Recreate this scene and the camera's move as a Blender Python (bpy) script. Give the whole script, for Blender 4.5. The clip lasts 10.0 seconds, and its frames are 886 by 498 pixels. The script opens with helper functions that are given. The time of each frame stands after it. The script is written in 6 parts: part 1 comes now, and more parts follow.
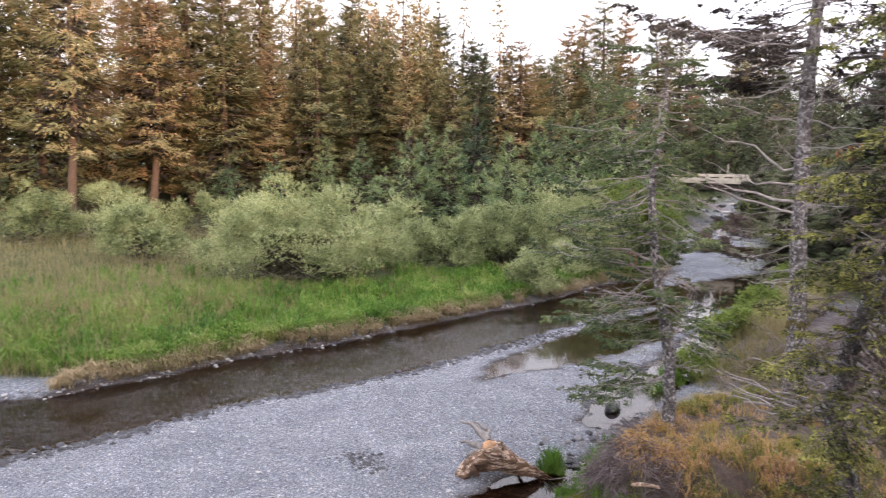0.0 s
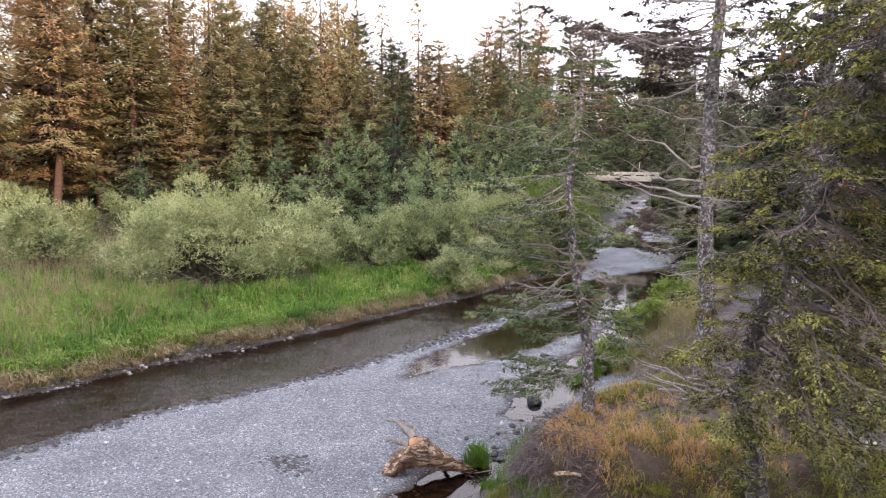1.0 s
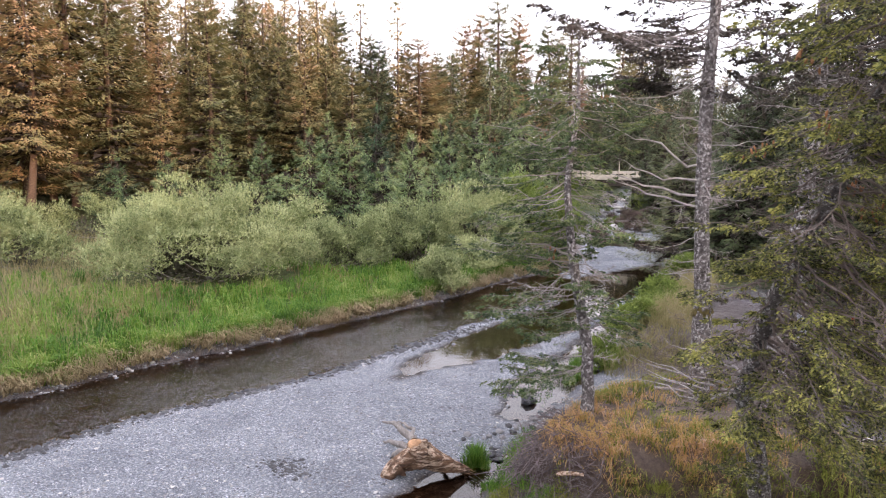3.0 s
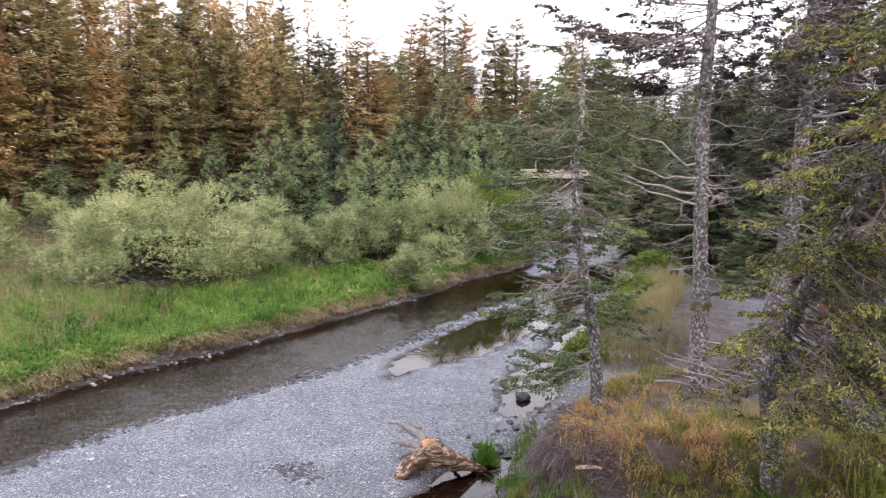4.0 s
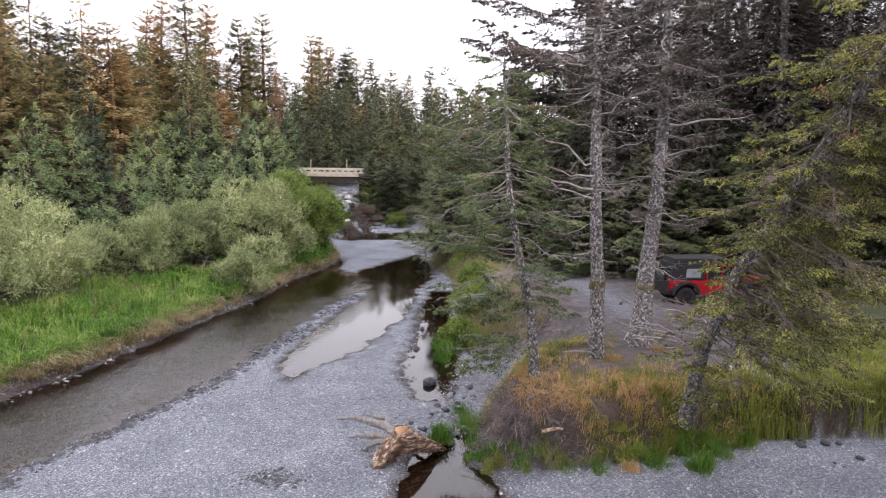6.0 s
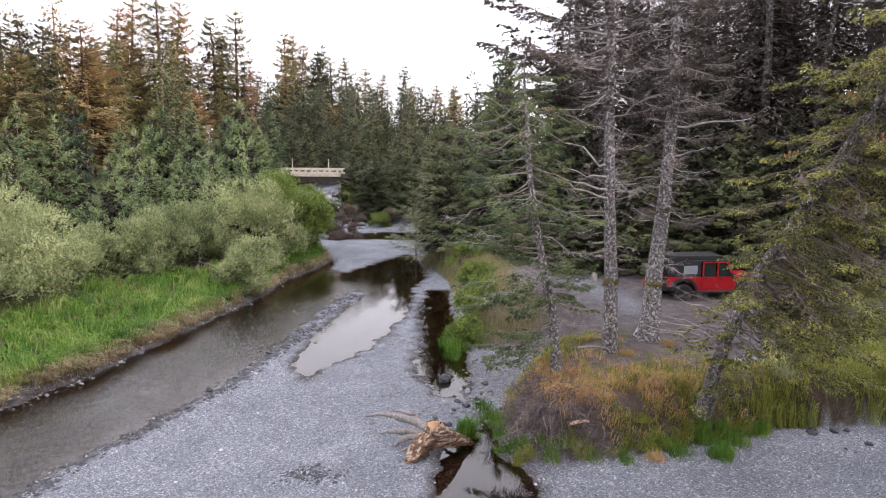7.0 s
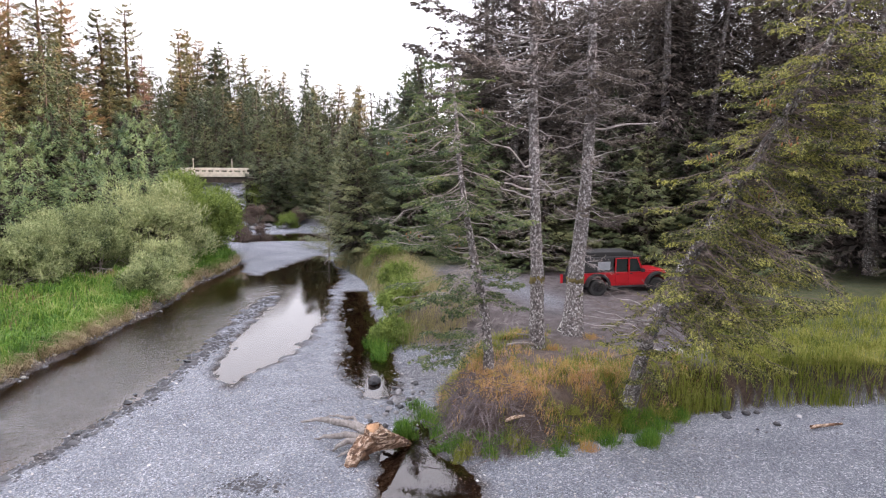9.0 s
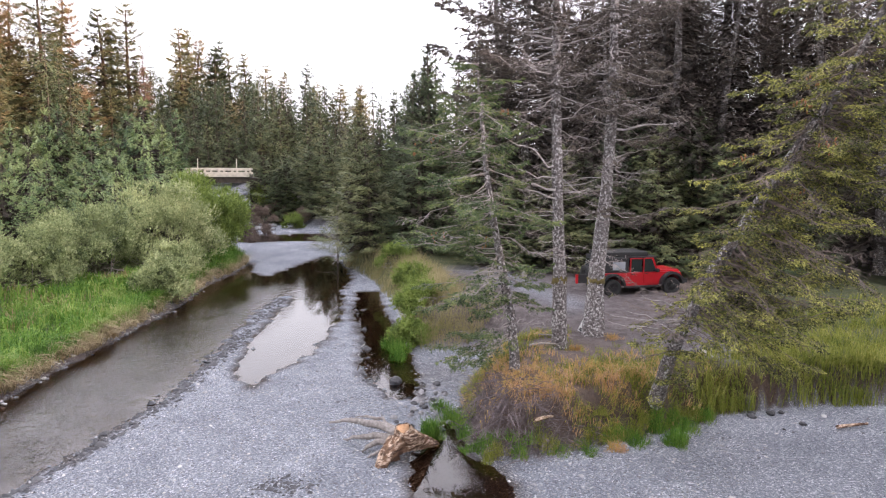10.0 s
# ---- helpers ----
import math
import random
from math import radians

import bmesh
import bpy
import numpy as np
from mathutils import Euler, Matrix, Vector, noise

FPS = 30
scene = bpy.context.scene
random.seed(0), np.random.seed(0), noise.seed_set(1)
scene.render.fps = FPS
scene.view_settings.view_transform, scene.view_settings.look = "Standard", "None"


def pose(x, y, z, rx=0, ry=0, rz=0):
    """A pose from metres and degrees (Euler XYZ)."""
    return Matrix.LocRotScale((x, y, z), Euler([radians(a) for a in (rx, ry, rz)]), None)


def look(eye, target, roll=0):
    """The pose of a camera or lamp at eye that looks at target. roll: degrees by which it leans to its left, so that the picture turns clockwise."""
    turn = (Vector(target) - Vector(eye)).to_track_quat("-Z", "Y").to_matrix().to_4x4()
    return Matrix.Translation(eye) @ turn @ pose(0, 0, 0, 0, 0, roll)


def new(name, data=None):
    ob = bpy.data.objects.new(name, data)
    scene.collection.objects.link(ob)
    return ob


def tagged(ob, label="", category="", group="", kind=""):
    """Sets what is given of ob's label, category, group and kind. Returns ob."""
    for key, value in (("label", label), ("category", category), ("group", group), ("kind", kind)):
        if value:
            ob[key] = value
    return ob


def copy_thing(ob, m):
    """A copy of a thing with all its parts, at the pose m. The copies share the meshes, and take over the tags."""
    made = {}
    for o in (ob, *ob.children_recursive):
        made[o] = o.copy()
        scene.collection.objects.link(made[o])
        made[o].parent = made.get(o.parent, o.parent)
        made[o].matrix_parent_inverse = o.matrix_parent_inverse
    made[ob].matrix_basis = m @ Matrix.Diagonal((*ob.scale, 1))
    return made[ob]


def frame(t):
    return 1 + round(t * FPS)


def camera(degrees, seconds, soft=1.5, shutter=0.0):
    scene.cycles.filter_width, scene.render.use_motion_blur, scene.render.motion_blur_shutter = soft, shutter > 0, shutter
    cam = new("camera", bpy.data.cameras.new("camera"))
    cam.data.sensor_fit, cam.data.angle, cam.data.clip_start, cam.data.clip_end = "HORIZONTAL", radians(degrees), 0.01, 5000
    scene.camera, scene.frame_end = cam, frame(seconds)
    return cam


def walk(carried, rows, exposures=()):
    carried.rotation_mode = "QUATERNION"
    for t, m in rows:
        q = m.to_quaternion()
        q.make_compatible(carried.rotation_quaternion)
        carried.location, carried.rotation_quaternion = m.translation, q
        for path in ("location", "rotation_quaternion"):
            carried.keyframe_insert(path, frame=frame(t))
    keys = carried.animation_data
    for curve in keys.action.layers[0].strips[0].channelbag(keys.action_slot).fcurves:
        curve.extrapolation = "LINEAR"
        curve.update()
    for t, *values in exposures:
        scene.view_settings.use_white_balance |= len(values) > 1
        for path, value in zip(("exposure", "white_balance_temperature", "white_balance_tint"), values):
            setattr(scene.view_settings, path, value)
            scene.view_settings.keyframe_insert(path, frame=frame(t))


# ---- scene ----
cam = camera(64.2, 10.0, soft=1.1, shutter=0.5)
METRES, EYE, TILT, LEAN, TURN = 10.8, 7.26, -7.2, -0.6, 0.0
ROWS = [
    (0.0, 0.0, 0.0, 0.0, 0.0, -0.0, 0.0),
    (0.5, -0.0009, -0.0007, -0.0005, -3.87, -0.05, 0.54),
    (1.0, -0.0038, -0.0037, -0.0025, -6.37, -0.13, 0.87),
    (1.5, -0.0012, -0.0044, -0.001, -7.5, -0.17, 1.02),
    (2.0, 0.0026, -0.0025, -0.0012, -8.0, -0.22, 1.14),
    (2.5, -0.011, 0.0041, -0.0007, -8.05, -0.23, 1.13),
    (4.0, -0.1929, 0.0412, 0.0042, -13.06, -0.47, 1.7),
    (4.5, -0.3081, 0.0617, 0.0099, -21.5, -0.96, 2.74),
    (5.0, -0.4436, 0.0893, 0.016, -23.23, -1.1, 3.05),
    (5.5, -0.564, 0.1192, 0.0176, -29.63, -1.4, 3.55),
    (7.0, -0.8085, 0.1954, 0.0361, -37.16, -1.96, 4.33),
    (7.5, -0.8142, 0.1991, 0.0358, -37.67, -1.97, 4.32),
    (8.0, -0.8261, 0.2076, 0.0369, -41.68, -2.3, 4.64),
    (8.5, -0.8452, 0.2228, 0.0414, -44.14, -2.56, 4.9),
    (9.0, -0.8677, 0.242, 0.0465, -45.12, -2.67, 5.01),
    (9.5, -0.8928, 0.2655, 0.0514, -45.31, -2.7, 5.04),
    (10.0, -0.9194, 0.2925, 0.0548, -45.33, -2.7, 5.04),
]
walk(cam, [(t, pose(0, 0, EYE, TILT, LEAN, TURN) @ pose(METRES * x, METRES * y, METRES * z, 90 + pitch, roll, yaw)) for t, x, y, z, yaw, pitch, roll in ROWS], exposures=[(0.0, -0.16, 6750, 19.0), (1.5, -0.16, 6750, 19.0), (2.5, -0.09, 6750, 19.0), (4.0, -0.10, 6750, 19.0), (5.5, -0.27, 6750, 19.0), (7.0, -0.25, 6750, 19.0), (8.5, -0.09, 6750, 19.0), (9.2, 0.0, 6750, 19.0), (10.0, 0.0, 6750, 19.0)])

# ---- world and light ----
SUN_EL, SUN_AZ = 9.0, 150.0      # degrees; azimuth clockwise from +y
world = bpy.data.worlds.new("world")
scene.world = world
world.use_nodes = True
wn, wl = world.node_tree.nodes, world.node_tree.links
sky = wn.new("ShaderNodeTexSky")
sky.sky_type = "NISHITA"
sky.sun_disc = False
sky.sun_elevation, sky.sun_rotation = radians(SUN_EL), radians(SUN_AZ)
sky.air_density, sky.dust_density, sky.ozone_density = 1.0, 3.0, 1.0
veil = wn.new("ShaderNodeMix")          # thin white cloud over the whole sky
veil.data_type = "RGBA"
veil.inputs[0].default_value = 0.75
veil.inputs[7].default_value = (11.1, 11.5, 12.6, 1)
wl.new(sky.outputs[0], veil.inputs[6])
wl.new(veil.outputs[2], wn["Background"].inputs[0])
wn["Background"].inputs[1].default_value = 0.30
scene.view_settings.exposure = 0.0

sun_data = bpy.data.lights.new("sun", "SUN")
sun_data.energy, sun_data.angle, sun_data.color = 4.2, radians(6.0), (1.0, 0.68, 0.45)
sun = new("sun", sun_data)
az, el = radians(SUN_AZ), radians(SUN_EL)
sun.matrix_basis = look((0, 0, 0), (-math.sin(az) * math.cos(el), -math.cos(az) * math.cos(el), -math.sin(el)))

# ---- materials ----


def nodes_of(name):
    m = bpy.data.materials.new(name)
    m.use_nodes = True
    n, l = m.node_tree.nodes, m.node_tree.links
    return m, n, l, n["Principled BSDF"]


def noise_node(n, l, scale, detail=4.0, rough=0.55, coords="Object", stretch=None):
    tc = n.new("ShaderNodeTexCoord")
    tex = n.new("ShaderNodeTexNoise")
    tex.inputs["Scale"].default_value = scale
    tex.inputs["Detail"].default_value = detail
    tex.inputs["Roughness"].default_value = rough
    if stretch:
        mp = n.new("ShaderNodeMapping")
        mp.inputs["Scale"].default_value = stretch
        l.new(tc.outputs[coords], mp.inputs[0])
        l.new(mp.outputs[0], tex.inputs[0])
    else:
        l.new(tc.outputs[coords], tex.inputs[0])
    return tex.outputs[0]


def ramp_node(n, l, value, stops):
    r = n.new("ShaderNodeValToRGB")
    e = r.color_ramp.elements
    while len(e) < len(stops):
        e.new(0.5)
    for k, (p, c) in enumerate(stops):
        e[k].position, e[k].color = p, (*c, 1)
    l.new(value, r.inputs[0])
    return r.outputs[0]


def mix_node(n, l, fac, a, b, mode="MIX"):
    x = n.new("ShaderNodeMix")
    x.data_type, x.blend_type = "RGBA", mode
    for sock, v in ((x.inputs[0], fac), (x.inputs[6], a), (x.inputs[7], b)):
        if isinstance(v, (int, float)):
            sock.default_value = v
        elif isinstance(v, tuple):
            sock.default_value = (*v, 1)
        else:
            l.new(v, sock)
    return x.outputs[2]


def bump_node(n, l, height, strength, distance):
    b = n.new("ShaderNodeBump")
    b.inputs["Strength"].default_value, b.inputs["Distance"].default_value = strength, distance
    l.new(height, b.inputs["Height"])
    return b.outputs[0]


def attr_node(n, name):
    a = n.new("ShaderNodeAttribute")
    a.attribute_name = name
    return a.outputs["Fac"]


def leaf_mat(name, stops, through_light=0.3, patch=0.35, rough=0.6, grain=0.4, kin=0.14, cones=None):
    """Leaves: colour varied leaf by leaf, by patches of the crown and from plant to plant; cones: height over which a
    crown browns with them and with warm sun painted on its top.
    """
    m, n, l, p = nodes_of(name)
    geo = n.new("ShaderNodeNewGeometry")
    info = n.new("ShaderNodeObjectInfo")
    big = noise_node(n, l, patch, 3.0)
    s = n.new("ShaderNodeMath"); s.operation = "MULTIPLY_ADD"
    l.new(geo.outputs["Random Per Island"], s.inputs[0])
    s.inputs[1].default_value = grain
    l.new(big, s.inputs[2])
    s2 = n.new("ShaderNodeMath"); s2.operation = "MULTIPLY_ADD"
    l.new(info.outputs["Random"], s2.inputs[0])
    s2.inputs[1].default_value = kin
    l.new(s.outputs[0], s2.inputs[2])
    s3 = n.new("ShaderNodeMath"); s3.operation = "SUBTRACT"
    l.new(s2.outputs[0], s3.inputs[0])
    s3.inputs[1].default_value = 0.5 * kin + 0.5 * grain
    value = s3.outputs[0]
    if cones:
        xyz = n.new("ShaderNodeSeparateXYZ")
        l.new(n.new("ShaderNodeTexCoord").outputs["Object"], xyz.inputs[0])
        lift = n.new("ShaderNodeMapRange")
        for i, v in enumerate((cones[0], cones[1], -0.07, 0.10)):
            lift.inputs[i + 1].default_value = v
        l.new(xyz.outputs[2], lift.inputs[0])
        add = n.new("ShaderNodeMath")
        l.new(value, add.inputs[0])
        l.new(lift.outputs[0], add.inputs[1])
        value = add.outputs[0]
    col = ramp_node(n, l, value, stops)
    l.new(col, p.inputs["Base Color"])
    p.inputs["Roughness"].default_value = rough
    p.inputs["Specular IOR Level"].default_value = 0.25
    tr = n.new("ShaderNodeBsdfTranslucent")
    l.new(col, tr.inputs[0])
    mx = n.new("ShaderNodeMixShader")
    mx.inputs[0].default_value = through_light
    l.new(p.outputs[0], mx.inputs[1])
    l.new(tr.outputs[0], mx.inputs[2])
    l.new(mx.outputs[0], n["Material Output"].inputs[0])
    return m


def plain_mat(name, color, rough=0.6, metal=0.0, vary=0.25, scale=6.0, bump=0.0, bscale=30.0):
    m, n, l, p = nodes_of(name)
    v = noise_node(n, l, scale, 5.0)
    dark = tuple(c * (1 - vary) for c in color)
    lite = tuple(min(1, c * (1 + vary)) for c in color)
    l.new(ramp_node(n, l, v, [(0.3, dark), (0.7, lite)]), p.inputs["Base Color"])
    p.inputs["Roughness"].default_value, p.inputs["Metallic"].default_value = rough, metal
    if bump:
        l.new(bump_node(n, l, noise_node(n, l, bscale, 4.0), bump, 0.02), p.inputs["Normal"])
    return m


def bark_mat(name, dark, mid, light, amount=0.52, size=1.0, stretch=(1, 1, 0.85)):
    """Spruce bark with pale lichen patches."""
    m, n, l, p = nodes_of(name)
    a = noise_node(n, l, 12.0 * size, 7.0, 0.7, stretch=stretch)
    b = noise_node(n, l, 15.0 * size, 8.0, 0.75, stretch=stretch)
    base = ramp_node(n, l, a, [(0.36, dark), (0.64, mid)])
    mask = ramp_node(n, l, b, [(amount - 0.02, (0, 0, 0)), (amount + 0.06, (1, 1, 1))])
    l.new(mix_node(n, l, mask, base, light), p.inputs["Base Color"])
    p.inputs["Roughness"].default_value = 0.9
    l.new(bump_node(n, l, noise_node(n, l, 24.0, 7.0, 0.75, stretch=(1, 1, 0.4)), 1.0, 0.05), p.inputs["Normal"])
    return m


SPRUCE_DARK = leaf_mat("spruce_needles", [(0.30, (0.030, 0.048, 0.026)), (0.5, (0.115, 0.145, 0.068)), (0.72, (0.250, 0.255, 0.120))], 0.12, 0.9, grain=0.14, kin=0.25)
# brown from cones, and from low sun on the crowns put into the colour
SPRUCE_BROWN = leaf_mat("spruce_needles_cones_sunlit", [(0.26, (0.064, 0.082, 0.040)), (0.44, (0.270, 0.275, 0.125)), (0.63, (0.430, 0.345, 0.170)), (0.82, (0.55, 0.345, 0.20))], 0.16, 0.7, grain=0.16, kin=0.34, cones=(0.0, 26.0))
SPRUCE_YOUNG = leaf_mat("young_spruce_needles", [(0.30, (0.035, 0.075, 0.042)), (0.5, (0.165, 0.245, 0.105)), (0.72, (0.350, 0.410, 0.175))], 0.15, 1.2, grain=0.14, kin=0.4)
SPRUCE_MOSSY = leaf_mat("spruce_needles_mossy", [(0.24, (0.034, 0.042, 0.020)), (0.44, (0.170, 0.185, 0.060)), (0.62, (0.430, 0.420, 0.115)), (0.84, (0.68, 0.64, 0.21))], 0.22, 1.6, grain=0.45)
SPRUCE_NEAR = leaf_mat("spruce_needles_young_sparse", [(0.24, (0.036, 0.064, 0.032)), (0.48, (0.140, 0.195, 0.085)), (0.76, (0.35, 0.39, 0.15))], 0.22, 1.5, grain=0.35)
# sparse brown needles, darkened further: the stand's shade is in the colour
SPRUCE_SHADE = leaf_mat("spruce_needles_sparse_shaded", [(0.26, (0.032, 0.028, 0.025)), (0.5, (0.105, 0.088, 0.076)), (0.76, (0.21, 0.175, 0.145))], 0.08, 0.8, grain=0.3)
SPRUCE_RUST = leaf_mat("spruce_needles_dying", [(0.2, (0.16, 0.085, 0.06)), (0.5, (0.30, 0.165, 0.12)), (0.85, (0.40, 0.25, 0.18))], 0.2)
WILLOW = leaf_mat("willow_leaves", [(0.28, (0.085, 0.115, 0.050)), (0.47, (0.280, 0.330, 0.150)), (0.70, (0.53, 0.56, 0.29))], 0.22, 0.9, grain=0.25)
ALDER = leaf_mat("alder_leaves", [(0.20, (0.090, 0.135, 0.032)), (0.5, (0.215, 0.290, 0.068)), (0.8, (0.37, 0.44, 0.12))], 0.3, 1.3, grain=0.25)
GRASS = leaf_mat("grass_blades", [(0.22, (0.036, 0.100, 0.018)), (0.45, (0.115, 0.255, 0.038)), (0.66, (0.245, 0.365, 0.070)), (0.88, (0.54, 0.48, 0.24))], 0.35, 0.5, grain=0.36)
GRASS_PALE = leaf_mat("pale_meadow_grass", [(0.1, (0.17, 0.19, 0.07)), (0.45, (0.35, 0.31, 0.15)), (0.8, (0.54, 0.43, 0.28))], 0.4, 0.8, grain=0.3)
GRASS_YELLOW = leaf_mat("yellow_green_grass", [(0.12, (0.090, 0.130, 0.026)), (0.45, (0.245, 0.280, 0.052)), (0.85, (0.47, 0.42, 0.14))], 0.4, 0.9, grain=0.5)
GRASS_DRY = leaf_mat("dry_grass_blades", [(0.10, (0.30, 0.26, 0.12)), (0.45, (0.50, 0.40, 0.25)), (0.9, (0.64, 0.52, 0.36))], 0.35, 0.8)
GRASS_RUSSET = leaf_mat("russet_grass_blades", [(0.10, (0.22, 0.20, 0.08)), (0.5, (0.40, 0.28, 0.16)), (0.9, (0.50, 0.36, 0.24))], 0.35, 0.8)
GRASS_GOLD = leaf_mat("golden_grass_blades", [(0.16, (0.16, 0.16, 0.05)), (0.38, (0.50, 0.38, 0.12)), (0.60, (0.64, 0.37, 0.17)), (0.88, (0.64, 0.47, 0.36))], 0.32, 1.0)
BARK_GREY = bark_mat("lichen_bark", (0.045, 0.037, 0.036), (0.230, 0.203, 0.197), (0.62, 0.60, 0.59), 0.53, 0.95)
BARK_FAR = bark_mat("spruce_bark", (0.09, 0.07, 0.055), (0.22, 0.17, 0.14), (0.34, 0.30, 0.27), 0.6)
# redder copy of the bark: the warm low sun is put into its colour
BARK_LIT = bark_mat("sunlit_spruce_bark", (0.10, 0.065, 0.045), (0.20, 0.135, 0.10), (0.30, 0.23, 0.18), 0.6)
TWIG = plain_mat("dead_twigs", (0.33, 0.29, 0.275), 0.9, 0, 0.35, 3.0)
TWIG_DARK = plain_mat("dark_twigs", (0.19, 0.150, 0.135), 0.9, 0, 0.4, 3.0)
# dark slivers within the bushes, their inner shade given as a colour
TWIG_SHADE = plain_mat("bush_inner_shade", (0.105, 0.098, 0.068), 1.0, 0, 0.5, 2.0)
# dark inner twigs of the spruces: crown shade put into the colour
INNER_SHADE = plain_mat("inner_shade_twigs", (0.050, 0.040, 0.032), 1.0, 0, 0.5, 2.0)
LIMB_PALE = plain_mat("pale_dead_limbs", (0.43, 0.395, 0.38), 0.9, 0, 0.4, 5.0, 0.5, 25.0)
MOSS = plain_mat("moss", (0.15, 0.12, 0.045), 1.0, 0, 0.5, 12.0, 0.8, 60.0)


def ground_mat():
    """Gravel, grass soil and packed dirt, told apart by the masks of the ground."""
    m, n, l, p = nodes_of("ground")
    tc = n.new("ShaderNodeTexCoord")
    vor = n.new("ShaderNodeTexVoronoi")
    vor.inputs["Scale"].default_value = 31.0
    vor.inputs["Randomness"].default_value = 1.0
    l.new(tc.outputs["Object"], vor.inputs["Vector"])
    vor2 = n.new("ShaderNodeTexVoronoi")
    vor2.inputs["Scale"].default_value = 85.0
    l.new(tc.outputs["Object"], vor2.inputs["Vector"])
    sep = n.new("ShaderNodeSeparateColor")
    l.new(vor.outputs["Color"], sep.inputs[0])
    sep2 = n.new("ShaderNodeSeparateColor")
    l.new(vor2.outputs["Color"], sep2.inputs[0])
    stone = ramp_node(n, l, sep.outputs[0], [(0.0, (0.050, 0.055, 0.066)), (0.45, (0.185, 0.197, 0.222)), (0.84, (0.31, 0.32, 0.340)), (0.95, (0.85, 0.83, 0.81))])
    pebble = ramp_node(n, l, sep2.outputs[0], [(0.0, (0.070, 0.076, 0.09)), (0.6, (0.225, 0.238, 0.262)), (0.95, (0.62, 0.61, 0.60))])
    broad = ramp_node(n, l, noise_node(n, l, 0.55, 5.0), [(0.35, (1.06, 1.12, 1.22)), (0.65, (1.48, 1.54, 1.64))])
    gravel = mix_node(n, l, 1.0, mix_node(n, l, 0.5, stone, pebble), broad, "MULTIPLY")
    wet = attr_node(n, "wet")
    gravel = mix_node(n, l, wet, gravel, mix_node(n, l, 1.0, gravel, (0.22, 0.160, 0.118), "MULTIPLY"))
    gn = noise_node(n, l, 1.3, 6.0, 0.65)
    soil_grass = ramp_node(n, l, gn, [(0.25, (0.040, 0.060, 0.016)), (0.5, (0.085, 0.110, 0.028)), (0.75, (0.17, 0.155, 0.06))])
    dn = noise_node(n, l, 2.2, 7.0, 0.7)
    dirt = ramp_node(n, l, dn, [(0.28, (0.080, 0.064, 0.062)), (0.5, (0.165, 0.138, 0.136)), (0.72, (0.29, 0.26, 0.255))])
    col = mix_node(n, l, attr_node(n, "grass"), gravel, soil_grass)
    col = mix_node(n, l, attr_node(n, "dirt"), col, dirt)
    litter = ramp_node(n, l, noise_node(n, l, 5.0, 7.0, 0.75), [(0.3, (0.085, 0.062, 0.055)), (0.5, (0.205, 0.150, 0.128)), (0.72, (0.33, 0.26, 0.18))])
    col = mix_node(n, l, attr_node(n, "litter"), col, litter)
    soil = ramp_node(n, l, noise_node(n, l, 9.0, 6.0, 0.75), [(0.3, (0.035, 0.022, 0.016)), (0.6, (0.11, 0.068, 0.045)), (0.8, (0.17, 0.12, 0.085))])
    col = mix_node(n, l, attr_node(n, "earth"), col, soil)
    l.new(col, p.inputs["Base Color"])
    p.inputs["Roughness"].default_value = 0.85
    h = n.new("ShaderNodeMath"); h.operation = "ADD"
    l.new(vor.outputs["Distance"], h.inputs[0])
    l.new(vor2.outputs["Distance"], h.inputs[1])
    l.new(bump_node(n, l, h.outputs[0], 0.9, 0.05), p.inputs["Normal"])
    return m


def water_mat():
    """Clear brownish stream water over its bed: mirror by Fresnel, otherwise seen through."""
    m, n, l, p = nodes_of("stream_water")
    n.remove(p)
    fine = noise_node(n, l, 3.0, 4.0, 0.62, stretch=(1.0, 1.2, 1))
    broad = noise_node(n, l, 0.6, 3.0)
    k = mix_node(n, l, 1.0, ramp_node(n, l, broad, [(0.3, (0.35, 0.35, 0.35)), (0.7, (1, 1, 1))]), attr_node(n, "ripple"), "MULTIPLY")
    b = n.new("ShaderNodeBump")
    b.inputs["Distance"].default_value = 0.075
    mul = n.new("ShaderNodeMath"); mul.operation = "MULTIPLY"
    l.new(k, mul.inputs[0]); mul.inputs[1].default_value = 1.0
    l.new(mul.outputs[0], b.inputs["Strength"])
    l.new(fine, b.inputs["Height"])
    gl = n.new("ShaderNodeBsdfGlossy")
    gl.inputs["Roughness"].default_value = 0.03
    l.new(b.outputs[0], gl.inputs["Normal"])
    tr = n.new("ShaderNodeBsdfTransparent")
    tr.inputs[0].default_value = (0.60, 0.41, 0.29, 1)
    fr = n.new("ShaderNodeFresnel")
    fr.inputs["IOR"].default_value = 1.64
    l.new(b.outputs[0], fr.inputs["Normal"])
    mx = n.new("ShaderNodeMixShader")
    l.new(fr.outputs[0], mx.inputs[0])
    l.new(tr.outputs[0], mx.inputs[1])
    l.new(gl.outputs[0], mx.inputs[2])
    l.new(mx.outputs[0], n["Material Output"].inputs[0])
    return m


GROUND, WATER = ground_mat(), water_mat()

